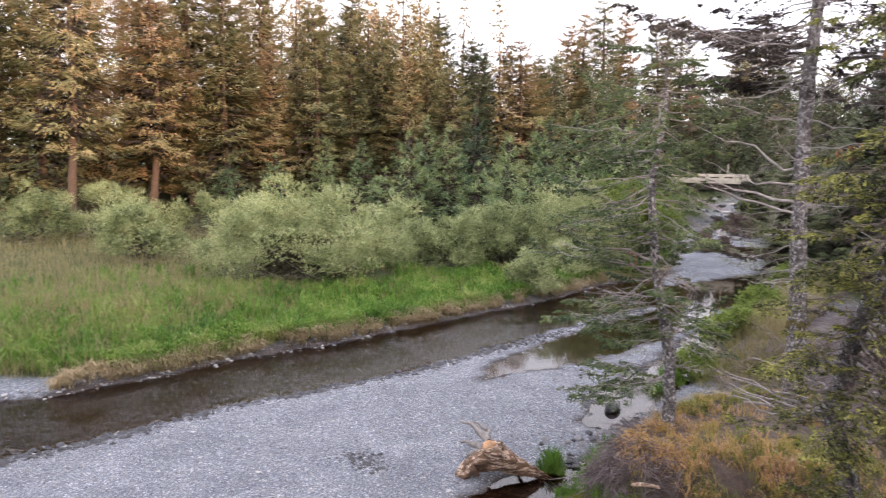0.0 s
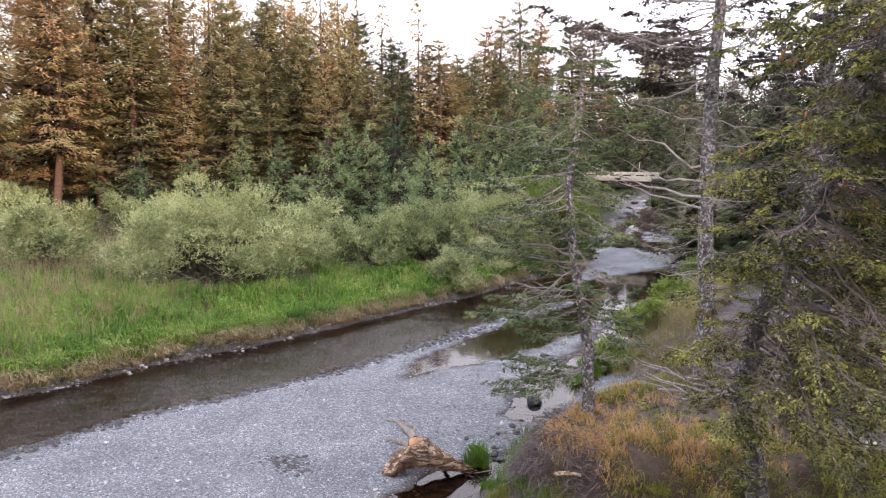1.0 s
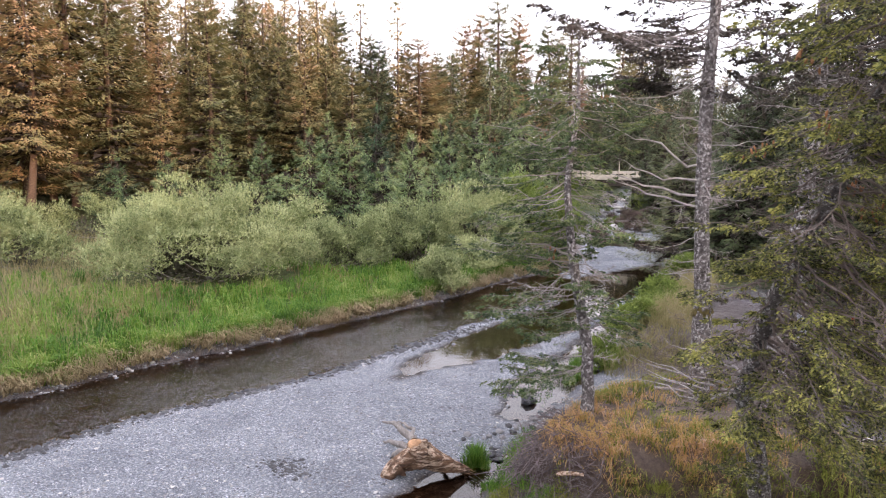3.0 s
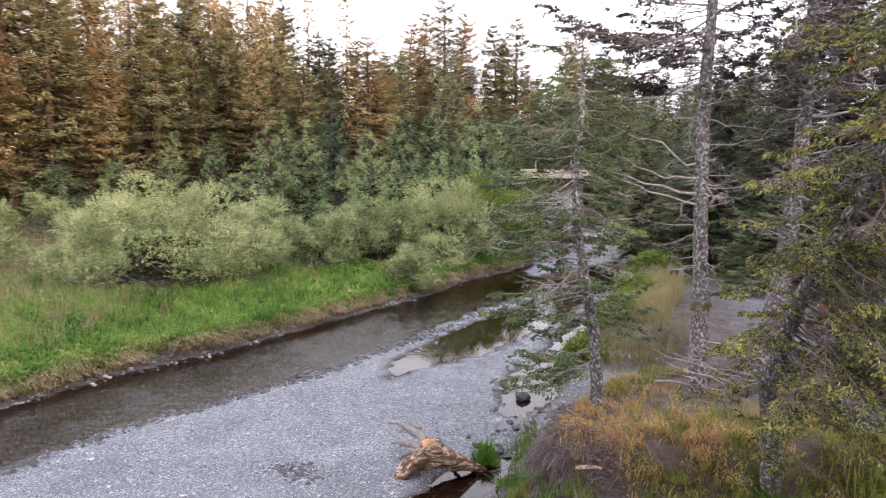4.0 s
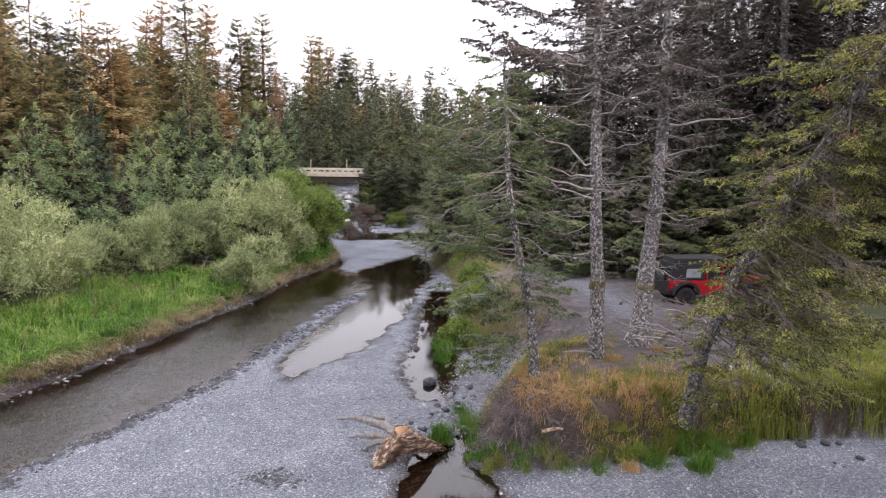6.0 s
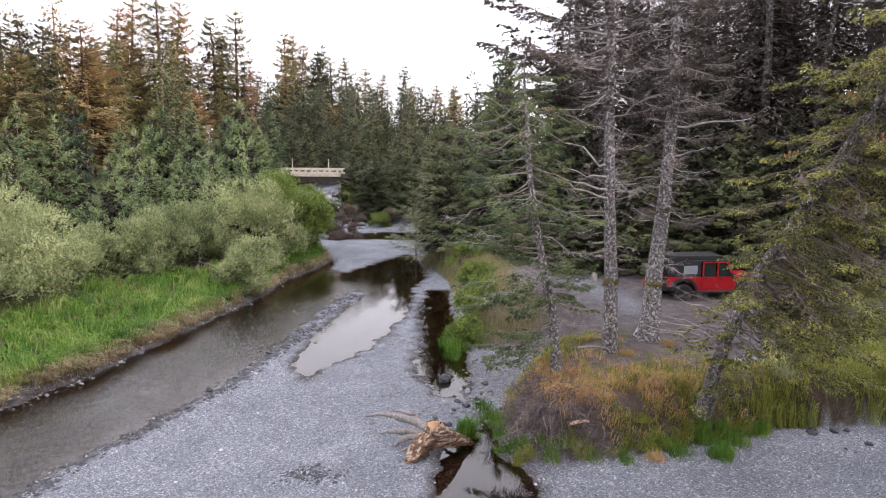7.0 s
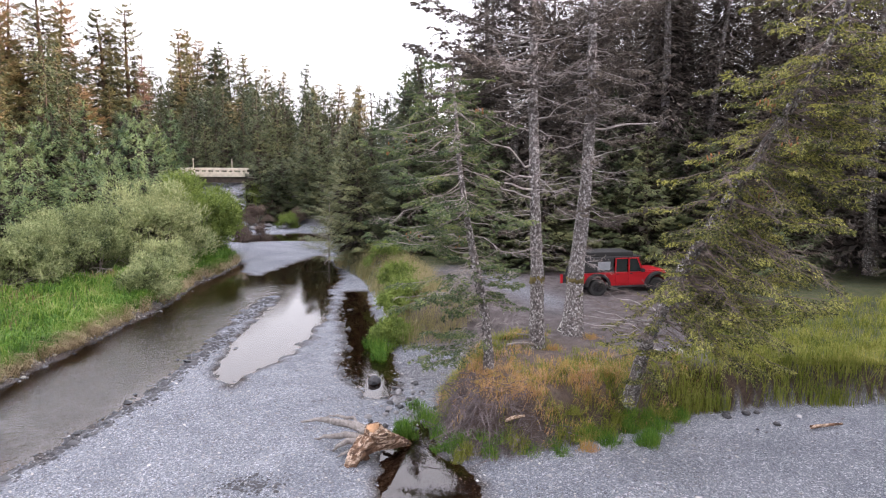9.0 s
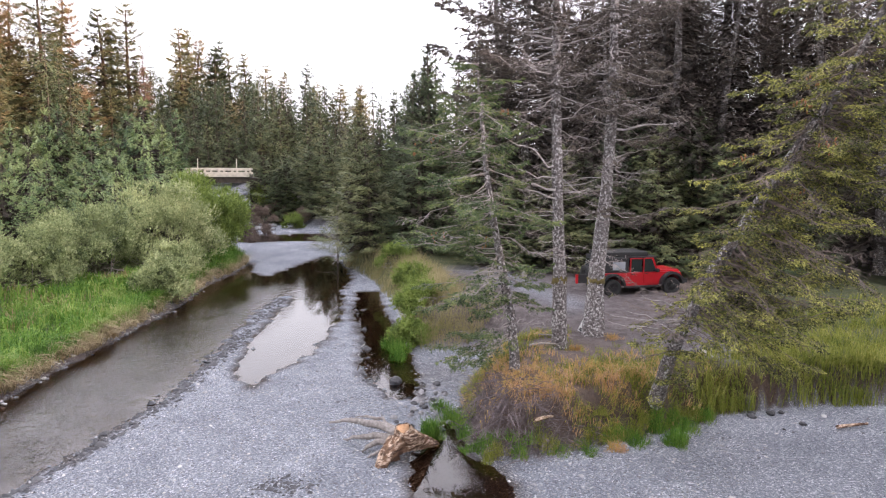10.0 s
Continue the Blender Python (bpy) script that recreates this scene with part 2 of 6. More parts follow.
# ---- the lie of the land ----
LEFT_SHORE = [(-60, 2), (-30, 11.5), (-20, 17), (-13, 20.2), (-11.7, 20.8), (-10.5, 21.9), (-9.1, 23.0), (-7.7, 24.6), (-6, 26.0), (-4.1, 27.2), (-2, 29.4), (0.6, 31.7),
              (3.3, 34.3), (5.4, 36.2), (9.5, 41.0), (12, 43.0), (15.3, 46.4), (16.5, 49.5), (19, 55), (22, 63), (26, 72), (32, 82), (42, 100), (70, 150)]
MAIN_CHANNEL = LEFT_SHORE[:17] + [(13.4, 43.4), (13.0, 41.5), (13.6, 41.0), (17.3, 43.6), (21.5, 46.2), (19.6, 41.5), (15.9, 36.3), (13.6, 34.2), (11.0, 30.6), (8.9, 28.4), (6.8, 26.3), (4.8, 24.8), (3.0, 23.9),
                                  (1.5, 23.0), (1.9, 24.7), (3.2, 26.5), (5.4, 29.0), (7.5, 31.1), (9.9, 33.5), (11.2, 35.1), (10.2, 35.0), (8.7, 33.9), (7.1, 32.4), (5.0, 30.1), (3.0, 28.0), (0.6, 25.4), (-1.2, 23.6),
                                  (-3.3, 22.2), (-6.3, 20), (-8.6, 17.8), (-10.5, 16.2), (-14, 13.5), (-30, 4), (-60, -8)]
SIDE_CHANNEL = [(14.0, 33.2), (12.5, 31.3), (10.2, 28.7), (8.0, 25.2), (5.8, 22.8), (5.0, 21.6), (4.3, 19.8), (3.9, 19.1), (4.6, 18.6), (6.3, 20.3), (7.7, 22.2), (9.6, 25.0), (11.4, 27.8), (13.3, 30.4), (15.0, 32.6)]
SMALL_CHANNEL = [(3.9, 16.8), (3.2, 16.1), (2.4, 15.85), (1.7, 15.6), (1.1, 15.0), (0.4, 14.2), (-1.3, 12.4), (-4, 10.2), (-2.6, 8.6), (0.4, 10.6), (1.7, 12.2), (2.4, 13.3), (2.6, 14.5), (3.5, 15.6)]
UPPER_POOL = [(20.8, 58.2), (23.0, 57.0), (24.6, 56.0), (27.0, 53.8), (30.5, 54.5), (31.5, 58.0), (28.5, 60.2), (25.6, 61.0), (23.5, 62.5), (26, 66), (24.6, 66.6), (22, 62)]
TERRACE = [(19.3, 41.5), (16.9, 35.7), (12.5, 28.4), (9.6, 24.6), (8.0, 21.9), (9.6, 20.4), (7.4, 18.9), (5.4, 17.4), (3.6, 15.8), (2.7, 14.5), (2.8, 13.7), (3.5, 13.05), (4.6, 12.5), (6.1, 12.0), (7.2, 11.6), (8.3, 11.2), (9.5, 10.9),
           (11.2, 9.9), (14.2, 7.4), (22, 2.5), (40, -6), (300, -90), (300, 300), (90, 190), (44, 98), (36, 80), (35, 70), (32.5, 62), (30.5, 53), (26, 49)]
LEFT_LAND = LEFT_SHORE + [(100, 400), (-400, 400), (-400, -60)]


def signed(x, y, poly):
    """Signed distance to a closed outline, negative inside."""
    x, y = np.asarray(x, float), np.asarray(y, float)
    best = np.full(x.shape, 1e9)
    inside = np.zeros(x.shape, bool)
    for (x0, y0), (x1, y1) in zip(poly, poly[1:] + poly[:1]):
        ex, ey = x1 - x0, y1 - y0
        t = np.clip(((x - x0) * ex + (y - y0) * ey) / (ex * ex + ey * ey), 0, 1)
        best = np.minimum(best, np.hypot(x - x0 - t * ex, y - y0 - t * ey))
        if y0 != y1:
            inside ^= ((y0 > y) != (y1 > y)) & (x < ex * (y - y0) / ey + x0)
    return np.where(inside, -best, best)


def smooth(v):
    v = np.clip(v, 0, 1)
    return v * v * (3 - 2 * v)


def ripple(x, y, s, k=0):
    """Cheap value noise for heights."""
    return (np.sin(x * s + 1.3 * np.sin(y * s * 0.7 + k)) * np.sin(y * s * 1.1 + 1.7 * np.sin(x * s * 0.6 + 2 * k)) + 0.5 * np.sin(x * s * 2.3 + y * s * 1.9 + k)) / 1.5


def land(x, y):
    """Height of the ground, and the masks grass, dirt and wet."""
    x, y = np.asarray(x, float), np.asarray(y, float)
    wob = 0.22 * ripple(x, y, 1.9) + 0.1 * ripple(x, y, 4.7, 1)
    dm, ds, dc = signed(x, y, MAIN_CHANNEL) + wob * 0.8, signed(x, y, SIDE_CHANNEL) + wob * 0.6, signed(x, y, SMALL_CHANNEL) + wob * 0.4
    dl, dt = -signed(x, y, LEFT_LAND), -signed(x, y, TERRACE)
    du = signed(x, y, UPPER_POOL) + wob * 0.6
    ds = np.minimum(ds, du)
    d = np.minimum(np.minimum(dm, ds), dc)
    out = np.where(d > 0, 0.015 + 0.11 * smooth(d / 1.6), 0.0)
    z = out + np.where(dm < 0, -0.42 * smooth(-dm / 2.2) - 0.02, 0) + np.where(ds < 0, -0.25 * smooth(-ds / 0.8) - 0.02, 0) + np.where(dc < 0, -0.22 * smooth(-dc / 0.7) - 0.02, 0)
    z = z + 0.030 * ripple(x, y, 6.1, 6) * np.exp(-(np.minimum(dm, ds) / 0.7) ** 2) + 0.025 * ripple(x, y, 0.9, 2) * smooth(np.abs(d) / 0.8) + 0.012 * ripple(x, y, 3.1, 3)
    z = z + 0.16 * smooth((x - 4) / 6) * smooth((13 - y) / 3) * smooth(d / 2)
    beach = smooth((-11.0 - x) / 2.0) * smooth((x + 26) / 4)
    lw = 0.38 + 3.9 * beach
    edge_l = dl + 0.35 * wob
    strip = np.clip(0.26 + 0.34 * ripple(x, y, 0.55, 3), 0.06, 0.7)
    zl = 0.05 + 0.09 * smooth(edge_l / 0.5) + 0.24 * smooth((edge_l - strip) / (lw + 0.1)) + 0.65 * smooth((edge_l - 0.2) / 7) + 0.9 * smooth((edge_l - 12) / 60) + 0.07 * ripple(x, y, 1.1, 4)
    z = np.where(edge_l > 0, np.maximum(z, zl * smooth(edge_l / 0.25 + 0.1)), z)
    ramp = np.exp(-(((x - 8.6) / 2.8) ** 2 + ((y - 20.4) / 1.7) ** 2))
    edge_t = dt + 0.5 * wob
    tw = 1.25 + 5.0 * ramp - 0.8 * smooth((x - 9.3) / 1.2) * smooth((14 - y) / 4)
    zt = 0.08 + 1.36 * smooth(edge_t / tw) + 0.10 * smooth((edge_t - 1.5) / 3) - 0.14 * smooth((x - 12) / 4) + 0.05 * ripple(x, y, 1.3, 5)
    z = np.where(edge_t > 0, np.maximum(z, zt), z)
    z = z + 0.08 * np.clip(y - 68, 0, 56) + 0.02 * np.clip(y - 124, 0, 900)
    grass = np.where(edge_l > 0, smooth((edge_l - strip - 0.1 - 1.1 * beach) / 0.35), 0)
    dirtcore = np.exp(-(((x - 14.5) / 6.5) ** 2 + ((y - 20.5) / 5.0) ** 4))
    dirt = np.where(edge_t > 0, np.clip(smooth(edge_t / 0.9) * (0.85 + dirtcore) * (1 - 0.85 * ramp), 0, 1), 0)
    green_t = np.where(edge_t > 0, smooth((x - 9.2) / 2.0) * smooth((12.6 + 4.4 * smooth((x - 11) / 8) - y) / 1.8) + smooth((y - 26 - 0.1 * x) / 3) * smooth((44 - y) / 5), 0)
    grass = np.clip(np.maximum(grass, green_t * (edge_t > 0.3)), 0, 1)
    track = np.exp(-((x - 15.5 - 0.55 * (y - 22.0)) / 1.3) ** 2) * smooth((y - 17) / 3)      # wheel-worn pale gravel
    dirt = dirt * (1 - 0.8 * np.clip(green_t, 0, 1)) * (1 - 0.65 * track)
    dirt = np.maximum(dirt, np.where((edge_l > 0) & (beach < 0.5), 0.3 * (1 - smooth((edge_l - strip) / 0.2)) * smooth(edge_l / 0.1), 0))
    wet = np.clip(1 - smooth((d + 0.05 + 0.4 * wob) / 0.55), 0, 1) * (edge_l < 0.12) * (edge_t < 0.6)
    # darker gravel in the cove and at the lower right, through the same mask
    dulled = 0.5 * np.exp(-((x - 6.6) / 1.7) ** 2 - ((y - 19.6) / 1.9) ** 2) + 0.12 * smooth((x - 3) / 3) * smooth((13 - y) / 2)
    wet = np.maximum(wet, np.where(edge_t < 0.6, dulled, 0))
    litter = np.where(edge_t > 0, smooth(edge_t / 0.7) * np.exp(-(((x - 5.8) / 3.6) ** 4 + ((y - 13.4) / 3.0) ** 4)), 0)
    litter = np.maximum(litter, np.where((edge_l > 0) & (beach < 0.5), 0.7 * (1 - smooth((edge_l - strip - 0.25) / 0.2)) * smooth((edge_l - strip + 0.1) / 0.15) * smooth(0.5 - ripple(x, y, 0.7, 1)), 0))
    litter = np.maximum(litter, np.where((edge_l > 0) & (beach < 0.5), 0.75 * (1 - smooth((edge_l - strip) / 0.3)) * smooth(edge_l / 0.08), 0))
    litter = np.maximum(litter, np.where(edge_t > 0, smooth((x - 0.9 * (y - 20) - 21) / 2.5) * (1 - np.clip(green_t, 0, 1)), 0))
    earth = np.where((edge_t > 0) & (x > 8.2), smooth((edge_t + 0.02) / 0.1) * (1 - smooth((edge_t - 0.75 * tw) / 0.35)), 0) * (1 - ramp) * smooth((16 - y) / 3)
    earth = np.maximum(earth, np.where((edge_l > 0) & (beach < 0.5), 0.8 * (1 - smooth((edge_l - strip - 0.2) / 0.16)) * smooth((edge_l - strip + 0.05) / 0.1) * smooth(0.3 + ripple(x, y, 0.9, 8)), 0))
    earth = np.maximum(earth, np.where((edge_t > 0) & (x < 9.5) & (y < 18.5), 0.75 * smooth((edge_t + 0.02) / 0.1) * (1 - smooth((edge_t - 0.55 * tw) / 0.4)), 0))
    return z, grass, dirt, wet, litter, earth


def height(x, y):
    return float(land(np.array([x]), np.array([y]))[0][0])


def spread(lo, hi, step, far, n):
    """Grid lines: even from lo to hi, then ever wider out to far on both sides."""
    core = np.arange(lo, hi + 1e-6, step)
    tail = step * np.cumsum(np.geomspace(1, 1, n) * (((far / step) ** (1 / n)) ** np.arange(1, n + 1) * 0.25 + 1))
    return np.concatenate([(lo - tail)[::-1], core, hi + tail])


def mesh_from(name, verts, faces_flat, sides, mat, smooth_shade=False):
    me = bpy.data.meshes.new(name)
    nf = len(faces_flat) // sides
    me.vertices.add(len(verts)); me.loops.add(len(faces_flat)); me.polygons.add(nf)
    me.vertices.foreach_set("co", np.ascontiguousarray(verts, dtype=np.float32).ravel())
    me.loops.foreach_set("vertex_index", np.ascontiguousarray(faces_flat, dtype=np.int32))
    me.polygons.foreach_set("loop_start", np.arange(0, len(faces_flat), sides, dtype=np.int32))
    if smooth_shade:
        me.polygons.foreach_set("use_smooth", np.ones(nf, dtype=bool))
    me.update(calc_edges=True)
    if mat:
        me.materials.append(mat)
    return me


def build_ground():
    xs, ys = spread(-18, 24, 0.24, 2500, 42), spread(3.5, 50, 0.24, 2500, 42)
    X, Y = np.meshgrid(xs, ys)
    z, grass, dirt, wet, litter, earth = land(X.ravel(), Y.ravel())
    nx, ny = len(xs), len(ys)
    i = (np.arange(ny - 1)[:, None] * nx + np.arange(nx - 1)[None]).ravel()
    f = np.stack([i, i + 1, i + 1 + nx, i + nx], 1).ravel()
    me = mesh_from("ground", np.stack([X.ravel(), Y.ravel(), z], 1), f, 4, GROUND, True)
    for key, v in (("grass", grass), ("dirt", dirt), ("wet", wet), ("litter", litter), ("earth", earth)):
        a = me.attributes.new(key, "FLOAT", "POINT")
        a.data.foreach_set("value", v.astype(np.float32))
    return tagged(new("ground", me), "grey gravel bars, grassy banks and packed dirt by a stream", "ground", kind="structure")


build_ground()


def build_water():
    xs, ys = np.linspace(-90, 40, 66), np.linspace(-30, 68, 50)
    X, Y = np.meshgrid(xs, ys)
    x, y = X.ravel(), Y.ravel()
    i = (np.arange(49)[:, None] * 66 + np.arange(65)[None]).ravel()
    me = mesh_from("water", np.stack([x, y, 0 * x], 1), np.stack([i, i + 1, i + 67, i + 66], 1).ravel(), 4, WATER, True)
    run = y - x - 24.0                      # across the stream: the main run keeps to the far side
    ripple_amount = 0.02 + 0.8 * smooth((run + 1.0) / 3.0) * smooth((40 - y) / 8)
    a = me.attributes.new("ripple", "FLOAT", "POINT")
    a.data.foreach_set("value", ripple_amount.astype(np.float32))
    return tagged(new("water", me), "clear brown shallow stream water with ripples", "water", kind="structure")


build_water()

# ---- helpers for things ----


def part(name, data, parent, label="", mat=None):
    """One mesh under a thing; data is a mesh or a bmesh."""
    if isinstance(data, bmesh.types.BMesh):
        me = bpy.data.meshes.new(name)
        data.to_mesh(me)
        data.free()
        data = me
    if mat:
        data.materials.clear()
        data.materials.append(mat)
    ob = new(name, data)
    ob.parent = parent
    if label:
        ob["label"] = label
    return ob


def thing(name, m, label, category, group="", kind=""):
    ob = new(name)
    ob.matrix_basis = m
    ob.empty_display_size = 0.2
    return tagged(ob, label, category, group, kind)


def tris(name, V, mat):
    """Loose triangles, (n, 3, 3)."""
    return mesh_from(name, V.reshape(-1, 3), np.arange(len(V) * 3), 3, mat)


def unit(v):
    return v / np.maximum(np.linalg.norm(v, axis=-1, keepdims=True), 1e-9)


def along(path, q):
    path = np.asarray(path, float)
    s = np.linspace(0, 1, len(path))
    return np.stack([np.interp(q, s, path[:, k]) for k in range(3)], -1)


def tubes(paths, radii, sides=5):
    """Vertices and quads of tapered tubes along paths (lists of points with a radius each)."""
    vs, fs, off = [], [], 0
    for P, rr in zip(paths, radii):
        P = np.asarray(P, float)
        k = len(P)
        T = unit(np.gradient(P, axis=0))
        ref = np.where(np.abs(T[:, 2:3]) > 0.8, np.array([[1.0, 0, 0]]), np.array([[0, 0, 1.0]]))
        U = unit(np.cross(T, ref)); W = np.cross(T, U)
        a = np.linspace(0, 2 * np.pi, sides, endpoint=False)
        ring = P[:, None] + (np.cos(a)[None, :, None] * U[:, None] + np.sin(a)[None, :, None] * W[:, None]) * np.asarray(rr)[:, None, None]
        vs.append(ring.reshape(-1, 3))
        i = (np.arange(k - 1)[:, None] * sides + np.arange(sides)[None]).ravel()
        j = (np.arange(k - 1)[:, None] * sides + (np.arange(sides)[None] + 1) % sides).ravel()
        fs.append((np.stack([i, j, j + sides, i + sides], 1) + off).ravel())
        off += k * sides
    return np.concatenate(vs), np.concatenate(fs)


def tube_mesh(name, paths, radii, mat, sides=5):
    v, f = tubes(paths, radii, sides)
    return mesh_from(name, v, f, 4, mat, True)


def leafs(rng, base, direction, length, width, up=None, jitter=0.5):
    """One narrow triangle for each twig: base, direction, length, width."""
    n = len(base)
    d = unit(direction)
    side = np.cross(d, unit(rng.normal(size=(n, 3)) * jitter + (np.array([0, 0, 1.0]) if up is None else up)))
    side = unit(side) * (width * 0.5)[:, None]
    return np.stack([base - side * 0.7, base + d * length[:, None], base + side], 1)


def spruce_parts(seed, H, R, first=0.12, rows=24, per=9, twigs=34, tuft=0.42, droop=0.3, gaps=0.08, shape=0.8, width=0.42, core=700, spread=0.30):
    """Trunk path, dead branch triangles and needle triangles of a spruce at the origin: whorls of drooping, feathered boughs round a dense dark heart."""
    rng = np.random.default_rng(seed)
    rad = H * 0.009 + 0.04
    tz = np.linspace(-0.3, H, 9)
    s = np.clip(tz / H, 0, 1)
    wob = rng.normal(size=2) * 0.008 * H
    trunk = np.stack([wob[0] * np.sin(s * 3), wob[1] * np.sin(s * 4), tz], 1)
    tr = rad * (1 - s) ** 0.8 + 0.012
    tr[0] *= 1.25
    n = rows * per
    tier = np.repeat(np.arange(rows) + rng.normal(size=rows) * 0.16, per) + 0.5 + rng.normal(size=n) * 0.12
    h = first + (0.985 - first) * np.clip(tier / rows, 0, 1) ** 0.92
    up = (h - first) / (1 - first)
    az = np.tile(np.arange(per) / per * 6.283, rows) + np.repeat(rng.random(rows) * 6.283, per) + rng.normal(size=n) * 0.3
    sector = 1 + 0.16 * np.sin(az * 2 + h * 9 + seed) + 0.10 * np.sin(az * 3 - h * 17)
    L = R * (1 - up) ** shape * (0.62 + 0.38 * np.clip(up * 6 + 0.1, 0, 1)) * sector * rng.uniform(0.62, 1.12, n) + 0.14
    keep = rng.random(n) > gaps
    h, up, L, az = h[keep], up[keep], L[keep], az[keep]
    n = len(h)
    rise = -droop + (droop + 0.8) * up ** 1.3 + rng.normal(size=n) * 0.09
    c = np.stack([np.interp(h, s, trunk[:, 0]), np.interp(h, s, trunk[:, 1]), h * H], 1)
    out = np.stack([np.cos(az), np.sin(az), np.zeros(n)], 1)
    perp = np.stack([-np.sin(az), np.cos(az), np.zeros(n)], 1)
    Z = np.array([0, 0, 1.0])
    dead = leafs(rng, c, out + Z * rise[:, None], L * 0.85, 0.02 + 0.012 * L)
    count = np.maximum(5, (twigs * (0.2 + 0.8 * L / R)).astype(int))
    k = np.repeat(np.arange(n), count)
    m = len(k)
    q = 0.16 + 0.84 * rng.random(m) ** 0.75
    l = L[k]
    v = rng.uniform(-1, 1, m) * spread * l * np.sin(np.clip(q, 0, 1) * 2.75 + 0.25)
    lift = l * (rise[k] * q - 0.10 * np.sin(q * 3.1) + 0.16 * q ** 3)
    base = c[k] + out[k] * (l * q)[:, None] + perp[k] * v[:, None] + Z * (lift - 0.42 * np.abs(v) - 0.22 * rng.random(m) ** 2 * np.minimum(l, 2.0))[:, None]
    dirs = out[k] * rng.uniform(0.35, 1.0, m)[:, None] + perp[k] * (np.sign(v) * rng.uniform(0.0, 0.7, m))[:, None] + Z * rng.uniform(-0.75, 0.10, m)[:, None]
    ln = tuft * rng.uniform(0.6, 1.3, m) * np.clip(0.35 + l / 1.6, 0.35, 1)
    leaves = leafs(rng, base, dirs, ln, ln * width * rng.uniform(0.7, 1.4, m), up=Z + out[k] * 0.35 + rng.normal(size=(m, 3)) * 0.24, jitter=0.1)
    # the heart: broad inner boughs, dark to stand for shade and keep light out
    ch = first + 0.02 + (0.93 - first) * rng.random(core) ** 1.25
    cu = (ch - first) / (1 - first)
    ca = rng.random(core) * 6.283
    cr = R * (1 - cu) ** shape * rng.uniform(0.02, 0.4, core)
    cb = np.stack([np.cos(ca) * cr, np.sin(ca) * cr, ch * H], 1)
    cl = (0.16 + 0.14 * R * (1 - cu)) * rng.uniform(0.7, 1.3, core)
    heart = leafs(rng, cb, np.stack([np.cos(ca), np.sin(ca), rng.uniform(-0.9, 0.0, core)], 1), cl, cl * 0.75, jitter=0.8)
    t = 12
    a = rng.random(t) * 6.283
    top = leafs(rng, np.repeat(trunk[-1:], t, 0) - Z * rng.uniform(0.0, 0.045 * H, t)[:, None], np.stack([0.7 * np.cos(a), 0.7 * np.sin(a), np.ones(t)], 1), np.full(t, 0.45), np.full(t, 0.09))
    return trunk, tr, dead, heart, np.concatenate([leaves, top])


def spruce_tree(m, seed, H, R, needles, bark, label, group, twig_mat=None, sides=7, **kw):
    trunk, tr, dead, heart, lv = spruce_parts(seed, H, R, **kw)
    t = thing("spruce_tree", m, label, "tree", group)
    part("trunk", tube_mesh("trunk", [trunk], [tr], bark, sides), t)
    tagged(part("branchwork", tris("branchwork", dead, twig_mat or TWIG_DARK), t), kind="stuff")
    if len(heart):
        tagged(part("inner_branchwork", tris("inner_branchwork", heart, INNER_SHADE), t), kind="stuff")
    tagged(part("crown", tris("crown", lv, needles), t), kind="stuff")
    return t


